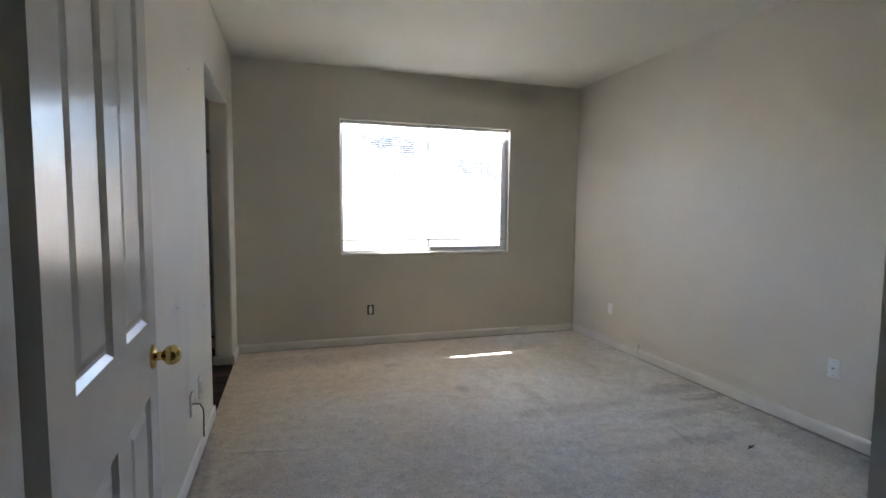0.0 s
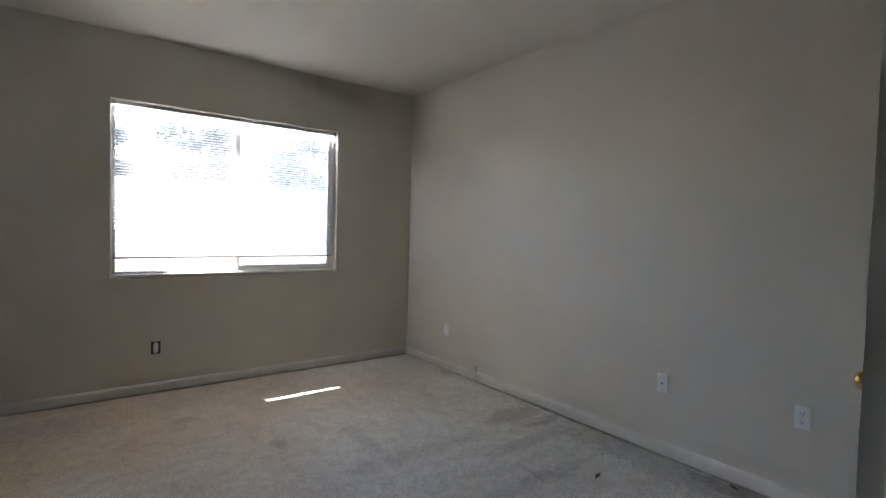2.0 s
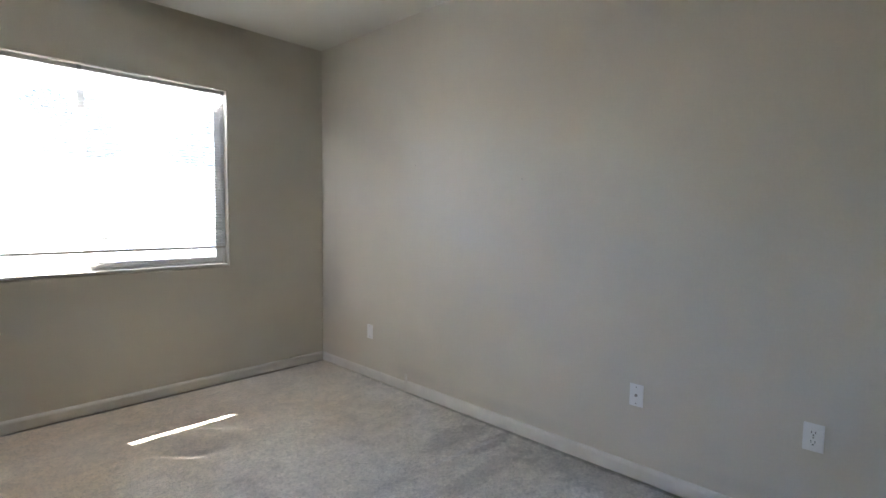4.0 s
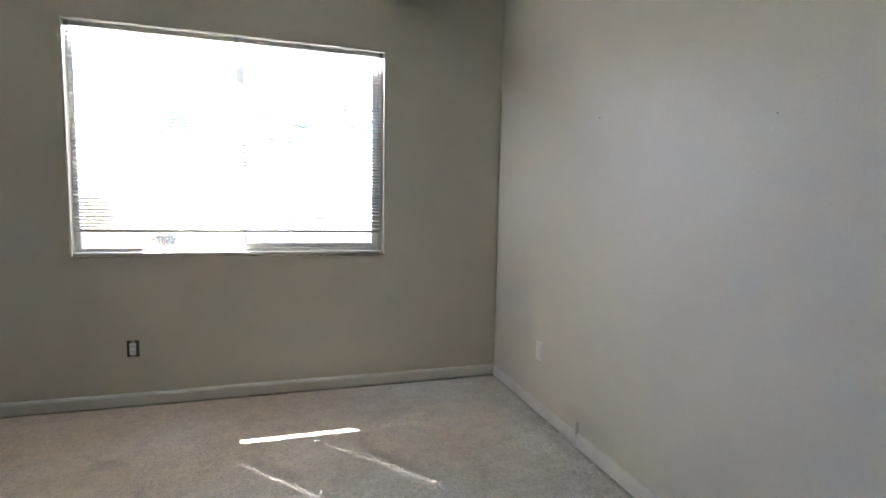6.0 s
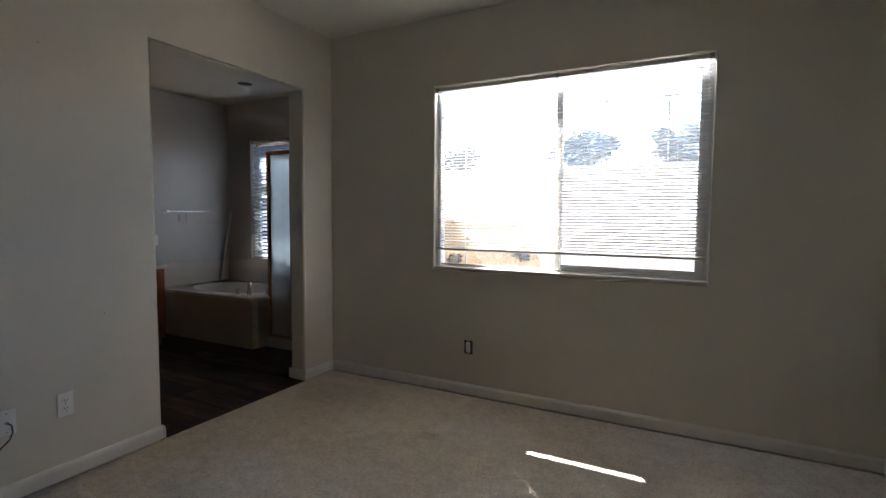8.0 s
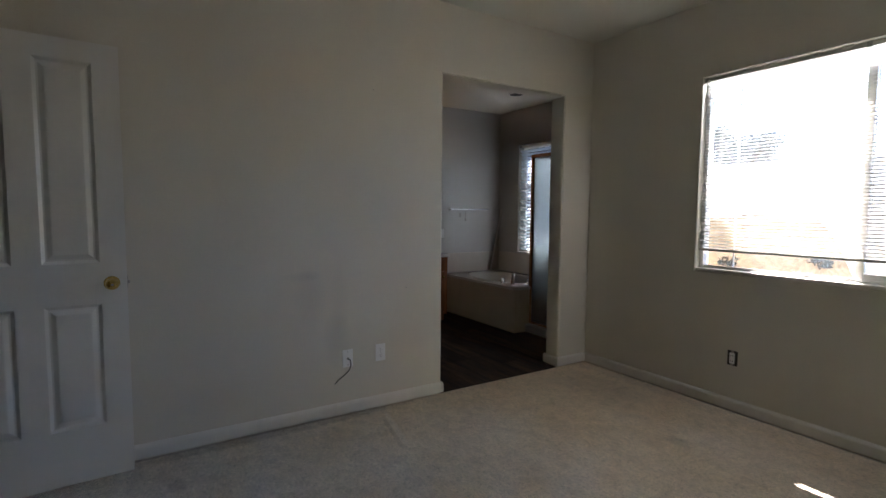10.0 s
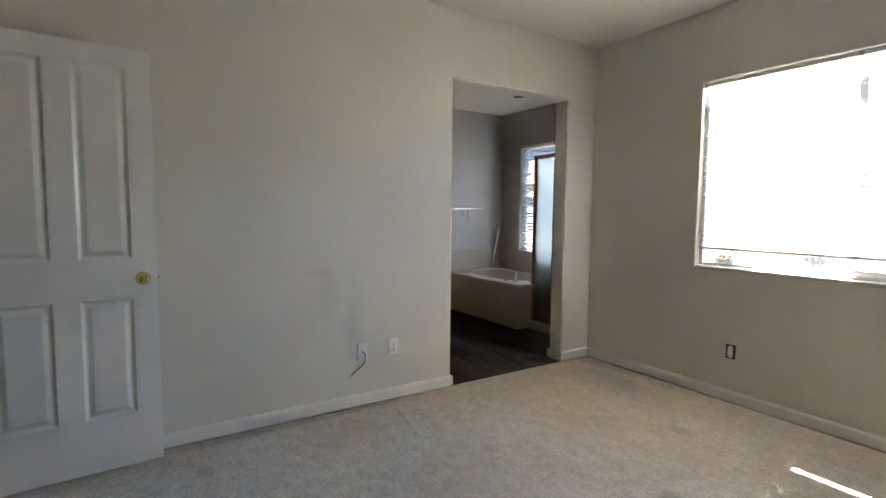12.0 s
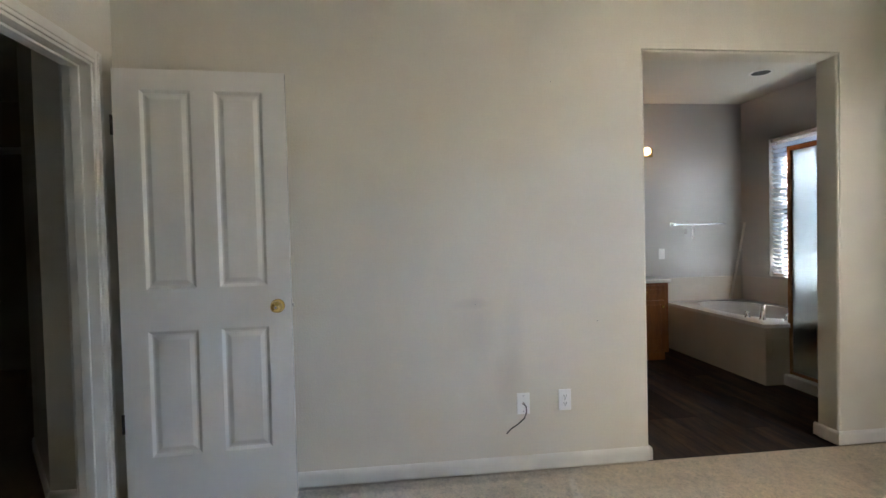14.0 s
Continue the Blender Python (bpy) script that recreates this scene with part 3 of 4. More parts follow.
def sliding_window():
    x0, x1, z0, z1 = WIN
    top = thing("window_1", pose(0, 0, 0), "white vinyl sliding window in two halves", "window", "structure")
    f, y0, y1 = 0.027, NORTH + 0.052, NORTH + 0.118
    bar(top, "window_frame", x0, x0 + f, y0, y1, z0, z1)
    bar(top, "window_frame", x1 - f, x1, y0, y1, z0, z1)
    bar(top, "window_frame", x0 + f, x1 - f, y0, y1, z0, z0 + f)
    bar(top, "window_frame", x0 + f, x1 - f, y0, y1, z1 - f, z1)
    bar(top, "track", x0 + f, x1 - f, y0 + 0.002, y0 + 0.007, z0 + f, z0 + f + 0.012)
    mid = 1.878
    bar(top, "fixed_stile", mid - 0.03, mid + 0.012, y0 + 0.04, y1 - 0.004, z0 + f, z1 - f)
    s = 0.042
    for a, b, c, d in ((mid - 0.02, mid - 0.02 + s, z0 + f + 0.003, z1 - f), (x1 - f - s, x1 - f, z0 + f + 0.003, z1 - f)):
        bar(top, "sash_stile", a, b, y0 + 0.008, y0 + 0.036, c, d)
    bar(top, "sash_rail", mid - 0.02 + s, x1 - f - s, y0 + 0.008, y0 + 0.036, z0 + f + 0.003, z0 + f + s)
    bar(top, "sash_rail", mid - 0.02 + s, x1 - f - s, y0 + 0.008, y0 + 0.036, z1 - f - s + 0.003, z1 - f)
    panes = []
    panes.append(part("pane", boxed(x0 + f, mid - 0.03, y1 - 0.03, y1 - 0.026, z0 + f, z1 - f), GLASS, top))
    panes.append(part("pane", boxed(mid - 0.02 + s, x1 - f - s, y0 + 0.02, y0 + 0.024, z0 + f + s, z1 - f - s), HAZED, top))
    for p in panes:
        p.visible_shadow = False
    g = 0.0045
    for x, y in ((x0 + 0.21, y1 - 0.022), (x1 - 0.235, y0 + 0.03)):
        bar(top, "muntin", x - g, x + g, y, y + 0.006, z0 + f, z1 - f, VINYL, 0.001)
    bar(top, "muntin", mid + s, x1 - f - s, y0 + 0.0262, y0 + 0.0298, z1 - 0.208, z1 - 0.199, VINYL, 0.001)
    bar(top, "muntin", x0 + f, mid - 0.03, y1 - 0.0258, y1 - 0.0222, z1 - 0.205, z1 - 0.2005, VINYL, 0.001)
    # added louvres, pitch and depth set to cut the sun on this half
    net = bmesh.new()
    a, b, y, pitch, deep, thin = mid + 0.014, x1 - f - 0.002, y1 - 0.012, 0.0021, 0.000622, 0.0001
    z = z0 + f + 0.012
    while z < z1 - f - 0.012:
        ring = [[net.verts.new((x, y + dy * deep, z + dz * thin)) for dy, dz in ((-1, -1), (1, -1), (1, 1), (-1, 1))] for x in (a, b)]
        for k in range(4):
            net.faces.new((ring[0][k], ring[0][(k + 1) % 4], ring[1][(k + 1) % 4], ring[1][k]))
        z += pitch
    part("sun_louvres", net, SCREEN, top, "grey screen of fine louvres cutting the sun")
    bar(top, "screen_frame", mid + 0.012, mid + 0.024, y - 0.004, y + 0.004, z0 + f, z1 - f)
    bar(top, "screen_frame", x1 - f - 0.012, x1 - f, y - 0.004, y + 0.004, z0 + f, z1 - f)
    bar(top, "screen_frame", mid + 0.024, x1 - f - 0.012, y - 0.004, y + 0.004, z0 + f, z0 + f + 0.012)
    part("sash_lock", boxed(mid - 0.01, mid + 0.018, y0 - 0.006, y0 + 0.008, 1.55, 1.61, 0.004), VINYL, top)


sliding_window()
solid("window_sill", boxed(WIN[0] + 0.001, WIN[1] - 0.001, NORTH + 0.002, NORTH + 0.052, WIN[2] - 0.001, WIN[2] + 0.018, 0.004, 2), TRIM, "white painted window ledge", "window sill", "structure")


def slat_mesh(length, cords, depth=0.025):
    """A thin crowned slat, with a slot at each cord."""
    xs = [0.0]
    for c in cords:
        xs += [c - 0.0016, c + 0.0016]
    xs.append(length)
    ys = [-depth / 2, -0.006, 0.006, depth / 2]
    crown = [0.0, 0.0021, 0.0021, 0.0]
    bm = bmesh.new()
    grid = [[bm.verts.new((x, y, z)) for y, z in zip(ys, crown)] for x in xs]
    for i in range(len(xs) - 1):
        for j in range(3):
            if j == 1 and i % 2 == 1:
                continue
            bm.faces.new((grid[i][j], grid[i + 1][j], grid[i + 1][j + 1], grid[i][j + 1]))
    bmesh.ops.solidify(bm, geom=bm.faces[:], thickness=0.0005)
    return bm


def blind(name, x0, x1, y, ztop, zbottom, cords, pitch, tilt, label, paint, deep=0.025):
    top = thing(name, pose(x0, y, zbottom), label, "window blind")
    length, high = x1 - x0, ztop - zbottom
    b = boxed(0, length, -0.014, 0.014, high - 0.026, high, 0.002)
    part("headrail", b, RAIL, top, "dull white metal headrail")
    for x in (-0.004, length / 2 - 0.012, length - 0.02):
        part("bracket", boxed(x, x + 0.024, -0.018, 0.016, high - 0.03, high + 0.003, 0.001), STEEL, top, "dark metal bracket")
    part("bottom_rail", boxed(0.002, length - 0.002, -0.012, 0.012, 0, 0.016, 0.003, 2), RAIL, top, "dull bottom rail")
    mesh = finish(slat_mesh(length - 0.006, [c - 0.003 for c in cords], deep), "slat", paint)
    mesh.shade_smooth()
    count = int((high - 0.05) / pitch)
    rng = random.Random(3)
    for i in range(count):
        s = new("slat", mesh)
        s.parent = top
        s.matrix_local = pose(0.003 + rng.uniform(-0.001, 0.001), 0, 0.03 + pitch * i, tilt + rng.uniform(-2, 2), rng.uniform(-0.03, 0.03), 0)
    for c in cords:
        bm = bmesh.new()
        for yy in (-0.001 - deep / 2, 0.001 + deep / 2):
            tube(bm, [(c + 0.006, yy, 0.01), (c + 0.006, yy, high - 0.02)], 0.0006, 5)
        part("ladder_cord", bm, BLIND, top, "white ladder cord")
    return top


MAIN_BLIND = blind("window_blind", WIN[0] + 0.004, WIN[1] - 0.012, NORTH + 0.036, WIN[3] - 0.002, 1.058, [0.112, 0.612, 1.11, 1.61], 0.0205, 15, "white vinyl venetian blind lowered most of the way", BLIND)
b = tube(bmesh.new(), [(WIN[1] - 0.055, NORTH + 0.009, 2.21), (WIN[1] - 0.053, NORTH + 0.008, 1.55)], 0.0012, 6)
lathe(b, [(0.003, 1.51), (0.007, 1.515), (0.006, 1.545), (0.002, 1.55)], Matrix.Translation((WIN[1] - 0.053, NORTH + 0.008, 0)), 10)
part("pull_cord", b, BLIND, MAIN_BLIND, "white pull cord with tassel").matrix_parent_inverse = MAIN_BLIND.matrix_world.inverted()


def bath_window():
    x0, x1, z0, z1 = BWIN
    top = thing("window_2", pose(0, 0, 0), "white vinyl sash window over the tub", "window", "structure")
    f, y0, y1 = 0.045, BN + 0.09, BN + 0.155
    bar(top, "window_frame", x0, x0 + f, y0, y1, z0, z1)
    bar(top, "window_frame", x1 - f, x1, y0, y1, z0, z1)
    bar(top, "window_frame", x0 + f, x1 - f, y0, y1, z0, z0 + f)
    bar(top, "window_frame", x0 + f, x1 - f, y0, y1, z1 - f, z1)
    m = 1.53
    bar(top, "meeting_rail", x0 + f, x1 - f, y0 + 0.01, y1 - 0.01, m - 0.025, m + 0.025)
    for a, b in ((z0 + f, m - 0.025), (m + 0.025, z1 - f)):
        p = part("pane", boxed(x0 + f, x1 - f, y0 + 0.03, y0 + 0.034, a, b), DIMMED, top)
        p.visible_shadow = False
    return top


bath_window()
blind("bath_blind", BWIN[0] + 0.006, BWIN[1] - 0.006, BN + 0.035, BWIN[3] - 0.002, 0.80, [0.12, 0.6, 1.06], 0.044, -38, "white wide-slat venetian blind lowered over the bathroom window", BATH_BLIND, 0.05)


# ---- outlets and small fittings on the walls ----
def plate(name, m, label, kind, category="outlet"):
    """A wall plate, 70 by 115 mm, facing -y in its own space."""
    top = thing(name, m, label, category)
    part("cover", boxed(-0.035, 0.035, -0.006, 0, -0.0575, 0.0575, 0.003, 2), PLATE, top)
    if kind == "duplex":
        for z in (-0.0195, 0.0195):
            f = part("socket", lathe(bmesh.new(), [(0.0165, 0.006), (0.0165, 0.0085), (0.015, 0.009)], pose(0, 0, z, 90), 20), PLATE, top)
            for x in (-0.0065, 0.0065):
                part("slot", boxed(x - 0.0013, x + 0.0013, -0.0096, -0.0088, z - 0.001, z + 0.008), DARK, f, "dark slot")
            part("slot", boxed(-0.0025, 0.0025, -0.0096, -0.0088, z - 0.0105, z - 0.006), DARK, f, "dark slot")
    elif kind == "coax":
        part("jack", lathe(bmesh.new(), [(0.0075, 0.005), (0.0075, 0.009), (0.0048, 0.0092), (0.0048, 0.017)], pose(0, 0, 0, 90), 12), STEEL, top, "dark threaded jack")
    elif kind == "switch":
        part("rocker", boxed(-0.016, 0.016, -0.0095, -0.006, -0.033, 0.033, 0.002), PLATE, top)
    for z in ((0.0,) if kind == "duplex" else (-0.042, 0.042)):
        part("screw", lathe(bmesh.new(), [(0.003, 0.0055), (0.003, 0.0075)], pose(0, 0, z, 90), 10), STEEL, top)
    return top


plate("coax_plate", pose(EAST, 4.305, 0.385, 0, 0, -90), "white blank wall plate near the corner", "switch", "wall plate")
plate("coax_plate", pose(EAST, 2.14, 0.44, 0, 0, -90), "white cable plate with a dark centre jack", "coax", "wall plate")
plate("wall_outlet", pose(EAST, 1.422, 0.458, 0, 0, -90), "white duplex outlet on the plain wall", "duplex")
plate("wall_outlet", pose(0, 3.016, 0.375, 0, 0, 90), "white duplex outlet beside the cable plate", "duplex")
cable_plate = plate("coax_plate", pose(0, 2.785, 0.368, 0, 0, 90), "white cable plate with a black cable hanging out", "coax", "wall plate")
b = tube(bmesh.new(), [(0.0, -0.012, 0.0), (0.004, -0.04, -0.004), (0.002, -0.055, -0.03), (-0.012, -0.06, -0.06), (-0.05, -0.065, -0.088), (-0.085, -0.07, -0.105), (-0.112, -0.075, -0.128)], 0.0034, 8)
part("cable", b, DARK, cable_plate, "black coaxial cable", smooth=True)
plate("light_switch", pose(BW, 5.05, 1.03, 0, 0, 90), "white switch plate on the bathroom wall", "switch", "switch")

bare = thing("bare_outlet", pose(1.261, NORTH, 0.357), "outlet with its cover missing in a dark wall box", "outlet")
part("wall_box", boxed(-0.033, 0.033, -0.0012, 0.0, -0.05, 0.05), DARK, bare, "dark open wall box")
part("receptacle", boxed(-0.0165, 0.0165, -0.012, -0.0012, -0.036, 0.036, 0.004), PLATE, bare)
part("strap", boxed(-0.010, 0.010, -0.004, -0.0012, -0.052, 0.052, 0.001), STEEL, bare, "steel mounting strap")
for z in (-0.018, 0.018):
    for x in (-0.0065, 0.0065):
        part("slot", boxed(x - 0.0015, x + 0.0015, -0.0126, -0.0118, z - 0.004, z + 0.005), DARK, bare, "dark slot")


SCRAP = material("dark_scrap", (0.16, 0.13, 0.10), 0.95, vary=0.5, scale=60)
for x, y, r, turn in ((3.05, 2.19, 0.034, 20), (3.55, 1.69, 0.026, 70)):
    bm = bmesh.new()
    bmesh.ops.create_icosphere(bm, subdivisions=2, radius=1)
    for v in bm.verts:
        v.co *= 1 + 1.1 * noise.noise(v.co * 2.6 + Vector((turn, 0, 0)))
        v.co = Vector((v.co.x * r, v.co.y * r * 0.22, v.co.z * 0.005))
    solid("carpet_scrap", bm, SCRAP, "dark torn scrap lying on the worn carpet", "scrap", smooth=True, m=pose(x, y, 0.004, 0, 0, turn))
for wall_x, y, z, face in ((0.0, 2.97, 2.088, 1), (0.0, 3.209, 0.797, 1), (0.0, 2.535, 0.912, 1), (EAST, 2.866, 1.552, -1), (EAST, 3.789, 1.687, -1)):
    solid("nail", lathe(bmesh.new(), [(0.0028, 0.0), (0.0028, 0.004), (0.001, 0.005)], pose(wall_x, y, z, 0, 90 * face, 0), 8), STEEL, "small dark nail head in the painted wall", "nail")

# ---- bathroom ----
def bathtub():
    x0, x1, y0, y1, h = BW + 0.002, -1.09, 5.11, BN - 0.002, 0.50
    top = thing("bathtub", pose(x0, y0, 0), "cream drop-in bathtub with a tiled apron", "bathtub")
    w, d = x1 - x0, y1 - y0
    part("apron", boxed(0, w, 0, 0.06, -0.012, h - 0.03, 0.004), TUB_SIDE, top, "beige apron panel")
    part("end_panel", boxed(w - 0.06, w, 0.06, d, -0.012, h - 0.03, 0.004), TUB_SIDE, top, "beige end panel")
    bm = bmesh.new()
    n, cx, cy, rx, ry = 64, w / 2 - 0.02, d / 2 + 0.0, w / 2 - 0.13, d / 2 - 0.11
    ex, ey = w / 2 + 0.012, d / 2 + 0.01
    outer, rings = [], []
    for i in range(n):
        a = 2 * math.pi * i / n
        c, s = math.cos(a), math.sin(a)
        k = min(ex / abs(c) if abs(c) > 1e-6 else 9, ey / abs(s) if abs(s) > 1e-6 else 9)
        outer.append((w / 2 + k * c, d / 2 + k * s))
    def ring(f, z, q=0.85):
        made = []
        for i in range(n):
            a = 2 * math.pi * i / n
            c, s = math.cos(a), math.sin(a)
            made.append(bm.verts.new((cx + f * rx * math.copysign(abs(c) ** q, c), cy + f * ry * math.copysign(abs(s) ** q, s), z)))
        return made
    low = [bm.verts.new((x, max(y, -0.012) if y < d else d, h - 0.032)) for x, y in outer]
    high = [bm.verts.new((x, max(y, -0.012) if y < d else d, h - 0.004)) for x, y in outer]
    inn = [bm.verts.new((w / 2 + (x - w / 2) * 0.994, d / 2 + (y - d / 2) * 0.99, h)) for x, y in outer]
    rings = [low, high, inn, ring(1.06, h), ring(1.03, h + 0.006), ring(1.0, h + 0.002), ring(0.97, h - 0.05), ring(0.92, h - 0.25), ring(0.8, h - 0.36), ring(0.5, h - 0.385)]
    for p, q in zip(rings, rings[1:]):
        for i in range(n):
            bm.faces.new((p[i], p[(i + 1) % n], q[(i + 1) % n], q[i]))
    bm.faces.new(rings[-1])
    part("basin", bm, TUB, top, "glossy cream deck and basin", smooth=True)
    fx, fy = w - 0.20, 0.14
    sp = part("spout", tube(bmesh.new(), [(fx, fy, h - 0.002), (fx, fy, h + 0.07), (fx - 0.015, fy + 0.015, h + 0.105), (fx - 0.05, fy + 0.05, h + 0.11), (fx - 0.085, fy + 0.085, h + 0.085)], [0.026, 0.02, 0.018, 0.016, 0.014], 14), CHROME, top, "chrome spout", smooth=True)
    for ox, oy in ((-0.14, -0.03), (0.1, 0.14)):
        part("handle", lathe(bmesh.new(), [(0.026, 0), (0.024, 0.01), (0.012, 0.02), (0.012, 0.035), (0.022, 0.045), (0.022, 0.055), (0.01, 0.06)], Matrix.Translation((fx + ox, fy + oy, h - 0.001)), 14), CHROME, top, "chrome tap handle", smooth=True)


bathtub()
TILE_H = 0.765
for k, (a, b, along) in enumerate(((5.11, BN - 0.012, "y"), (BW + 0.011, -1.1, "x"))):
    splash = thing("tile_splash", pose(0, 0, 0), "plain beige splash panel above the tub deck", "wall panel", "structure")
    u = a
    while u < b - 0.02:
        v = min(u + 1.6, b)
        bm = boxed(BW, BW + 0.01, u + 0.001, v - 0.001, 0.506, TILE_H, 0.002) if along == "y" else boxed(u + 0.001, v - 0.001, BN - 0.01, BN, 0.506, TILE_H, 0.002)
        part("panel", bm, TILE, splash)
        u = v

rail = thing("towel_bar", pose(BW, 5.16, 1.345), "chrome towel bar fixed to the bathroom wall", "towel bar")
part("bar", tube(bmesh.new(), [(0.06, -0.01, 0), (0.06, 0.60, 0)], 0.009, 12), CHROME, rail, smooth=True)
part("post", lathe(bmesh.new(), [(0.026, 0), (0.026, 0.008), (0.013, 0.014), (0.013, 0.06), (0.016, 0.066), (0.012, 0.074)], pose(0, 0.012, 0, 0, 90, 0), 16), CHROME, rail, smooth=True)
part("post", lathe(bmesh.new(), [(0.014, 0), (0.014, 0.006), (0.009, 0.01), (0.009, 0.066)], pose(0, 0.585, 0, 0, 90, 0), 16), CHROME, rail, smooth=True)
hook = thing("wall_bracket", pose(BW, 5.42, 1.25), "small grey metal bracket still on the wall", "bracket")
part("back", boxed(0, 0.006, -0.012, 0.012, -0.06, 0.07, 0.002), STEEL, hook)
part("hook", boxed(0.006, 0.03, -0.006, 0.006, -0.05, -0.038, 0.002), STEEL, hook)
hook = thing("wall_bracket", pose(BW, 5.335, 1.27), "short grey bracket with a scuffed plate", "bracket")
part("back", boxed(0, 0.005, -0.018, 0.018, -0.03, 0.03, 0.002), STEEL, hook)

m = look((-2.462, 5.83, 0.508), (-2.415, 5.972, 1.35))
solid("leaning_strip", boxed(-0.022, 0.022, -0.006, 0.006, -0.856, 0.0, 0.002), TRIM, "white painted wooden strip leaning in the corner", "wood strip", m=m)


def shower():
    y, x0, x1 = 5.34, -1.07, -0.152
    top = thing("shower_screen", pose(0, 0, 0), "frosted shower screen in a bronze frame", "shower")
    part("curb", boxed(x0 - 0.04, x1, y - 0.07, y + 0.05, -0.012, 0.085, 0.012, 3), TUB, top, "cream shower curb")
    part("post", boxed(x0 - 0.035, x0, y - 0.02, y + 0.015, 0.085, 1.90, 0.003), BRONZE, top)
    part("post", boxed(x1 - 0.03, x1, y - 0.02, y + 0.015, 0.085, 1.90, 0.003), BRONZE, top)
    part("post", boxed(-0.80, -0.77, y - 0.02, y + 0.015, 0.11, 1.865, 0.003), BRONZE, top)
    part("rail", boxed(x0 - 0.035, x1, y - 0.022, y + 0.017, 1.90, 1.935, 0.003), BRONZE, top)
    part("rail", boxed(x0, x1 - 0.03, y - 0.018, y + 0.013, 0.086, 0.11, 0.003), BRONZE, top)
    part("pane", boxed(x0, -0.80, y - 0.004, y + 0.001, 0.11, 1.90), FROST, top, "frosted glass")
    part("pane", boxed(-0.77, x1 - 0.03, y - 0.004, y + 0.001, 0.11, 1.90), FROST, top, "frosted glass")
    part("side_pane", boxed(x0 - 0.02, x0 - 0.015, y + 0.015, BN - 0.03, 0.51, 1.90), FROST, top, "frosted glass")
    part("side_rail", boxed(x0 - 0.033, x0 - 0.004, y + 0.017, BN - 0.001, 1.90, 1.935, 0.003), BRONZE, top)
    part("knee_wall", boxed(x0 - 0.018, x0 + 0.06, y + 0.051, BN - 0.001, -0.012, 0.50), TUB_SIDE, top)
    part("tray", boxed(x0 + 0.061, x1, y + 0.051, BN - 0.001, -0.012, 0.03), TUB, top)


FROST = bpy.data.materials.new("frosted_glass")
FROST.use_nodes = True
b = FROST.node_tree.nodes["Principled BSDF"]
b.inputs["Base Color"].default_value = (0.57, 0.60, 0.61, 1)
b.inputs["Transmission Weight"].default_value, b.inputs["Roughness"].default_value, b.inputs["IOR"].default_value = 1.0, 0.55, 1.2
shower()


def vanity():
    x0, x1, y0, y1, h = BW + 0.001, -1.96, 2.5, 4.80, 0.775
    top = thing("vanity_cabinet", pose(x0, y0, 0), "warm brown oak bathroom vanity cabinet", "cabinet")
    w, d = x1 - x0, y1 - y0
    b = boxed(0, w, 0, d, 0.09, h, 0.003)
    box(b, 0, w - 0.07, 0.002, d - 0.002, -0.012, 0.09)
    part("body", b, WOOD, top)
    n = 5
    for i in range(n):
        a, c = 0.03 + i * (d - 0.06) / n + 0.01, 0.03 + (i + 1) * (d - 0.06) / n - 0.01
        for name, z0, z1 in (("drawer_front", 0.625, 0.755), ("cabinet_door", 0.12, 0.605)):
            bm = boxed(w, w + 0.018, a, c, z0, z1, 0.004, 2)
            box(bm, w + 0.018, w + 0.022, a + 0.05, c - 0.05, z0 + 0.04, z1 - 0.04, 0.003)
            p = part(name, bm, WOOD, top)
            part("knob", lathe(bmesh.new(), [(0.006, 0.017), (0.006, 0.03), (0.014, 0.038), (0.012, 0.046), (0.003, 0.048)], pose(w, (a + c) / 2 if z1 > 0.7 else c - 0.04, (z0 + z1) / 2 if z1 > 0.7 else z1 - 0.06, 0, 90, 0), 12), BRASS, p, "brass knob", smooth=True)
    t = solid("countertop", boxed(x0, x1 + 0.03, y0, y1 + 0.015, h, h + 0.035, 0.008, 3), TUB, "cream cultured-marble vanity top", "countertop", smooth=True)


vanity()
bulb = glow("warm_bulb", (1.0, 0.55, 0.22), 0.22)
lamp = thing("vanity_light", pose(BW, 4.45, 2.13), "brass vanity light bar with round bulbs", "wall lamp")
part("back_plate", boxed(0, 0.03, -0.5, 0.5, -0.05, 0.05, 0.006, 2), BRASS, lamp)
for i in range(4):
    y = -0.39 + 0.26 * i
    s = part("socket", lathe(bmesh.new(), [(0.026, 0.03), (0.026, 0.05), (0.018, 0.052)], pose(0, y, 0, 0, 90, 0), 14), BRASS, lamp)
    part("bulb", lathe(bmesh.new(), [(0.015, 0.05), (0.03, 0.062), (0.042, 0.082), (0.045, 0.1), (0.042, 0.118), (0.03, 0.136), (0.012, 0.145), (0.001, 0.146)], pose(0, y, 0, 0, 90, 0), 18), bulb, s, "glowing warm globe bulb", smooth=True)
can = thing("ceiling_downlight", pose(-1.47, 5.40, BH), "unlit recessed ceiling light with dark baffle", "ceiling light")
part("trim_ring", lathe(bmesh.new(), [(0.095, 0.0), (0.095, -0.004), (0.088, -0.007), (0.075, -0.007), (0.075, -0.001)], Matrix(), 32), TRIM, can, smooth=True)
part("baffle", lathe(bmesh.new(), [(0.076, -0.005), (0.06, -0.003), (0.02, -0.002)], Matrix(), 32), DARK, can, "dark ribbed baffle", smooth=True)


# ---- outside ----
bm = bmesh.new()
bmesh.ops.create_grid(bm, x_segments=2, y_segments=2, size=1500, matrix=Matrix.Translation((0, 0, -0.2)))
solid("ground", bm, EARTH, "dry sunlit earth around the house", "ground", "structure")

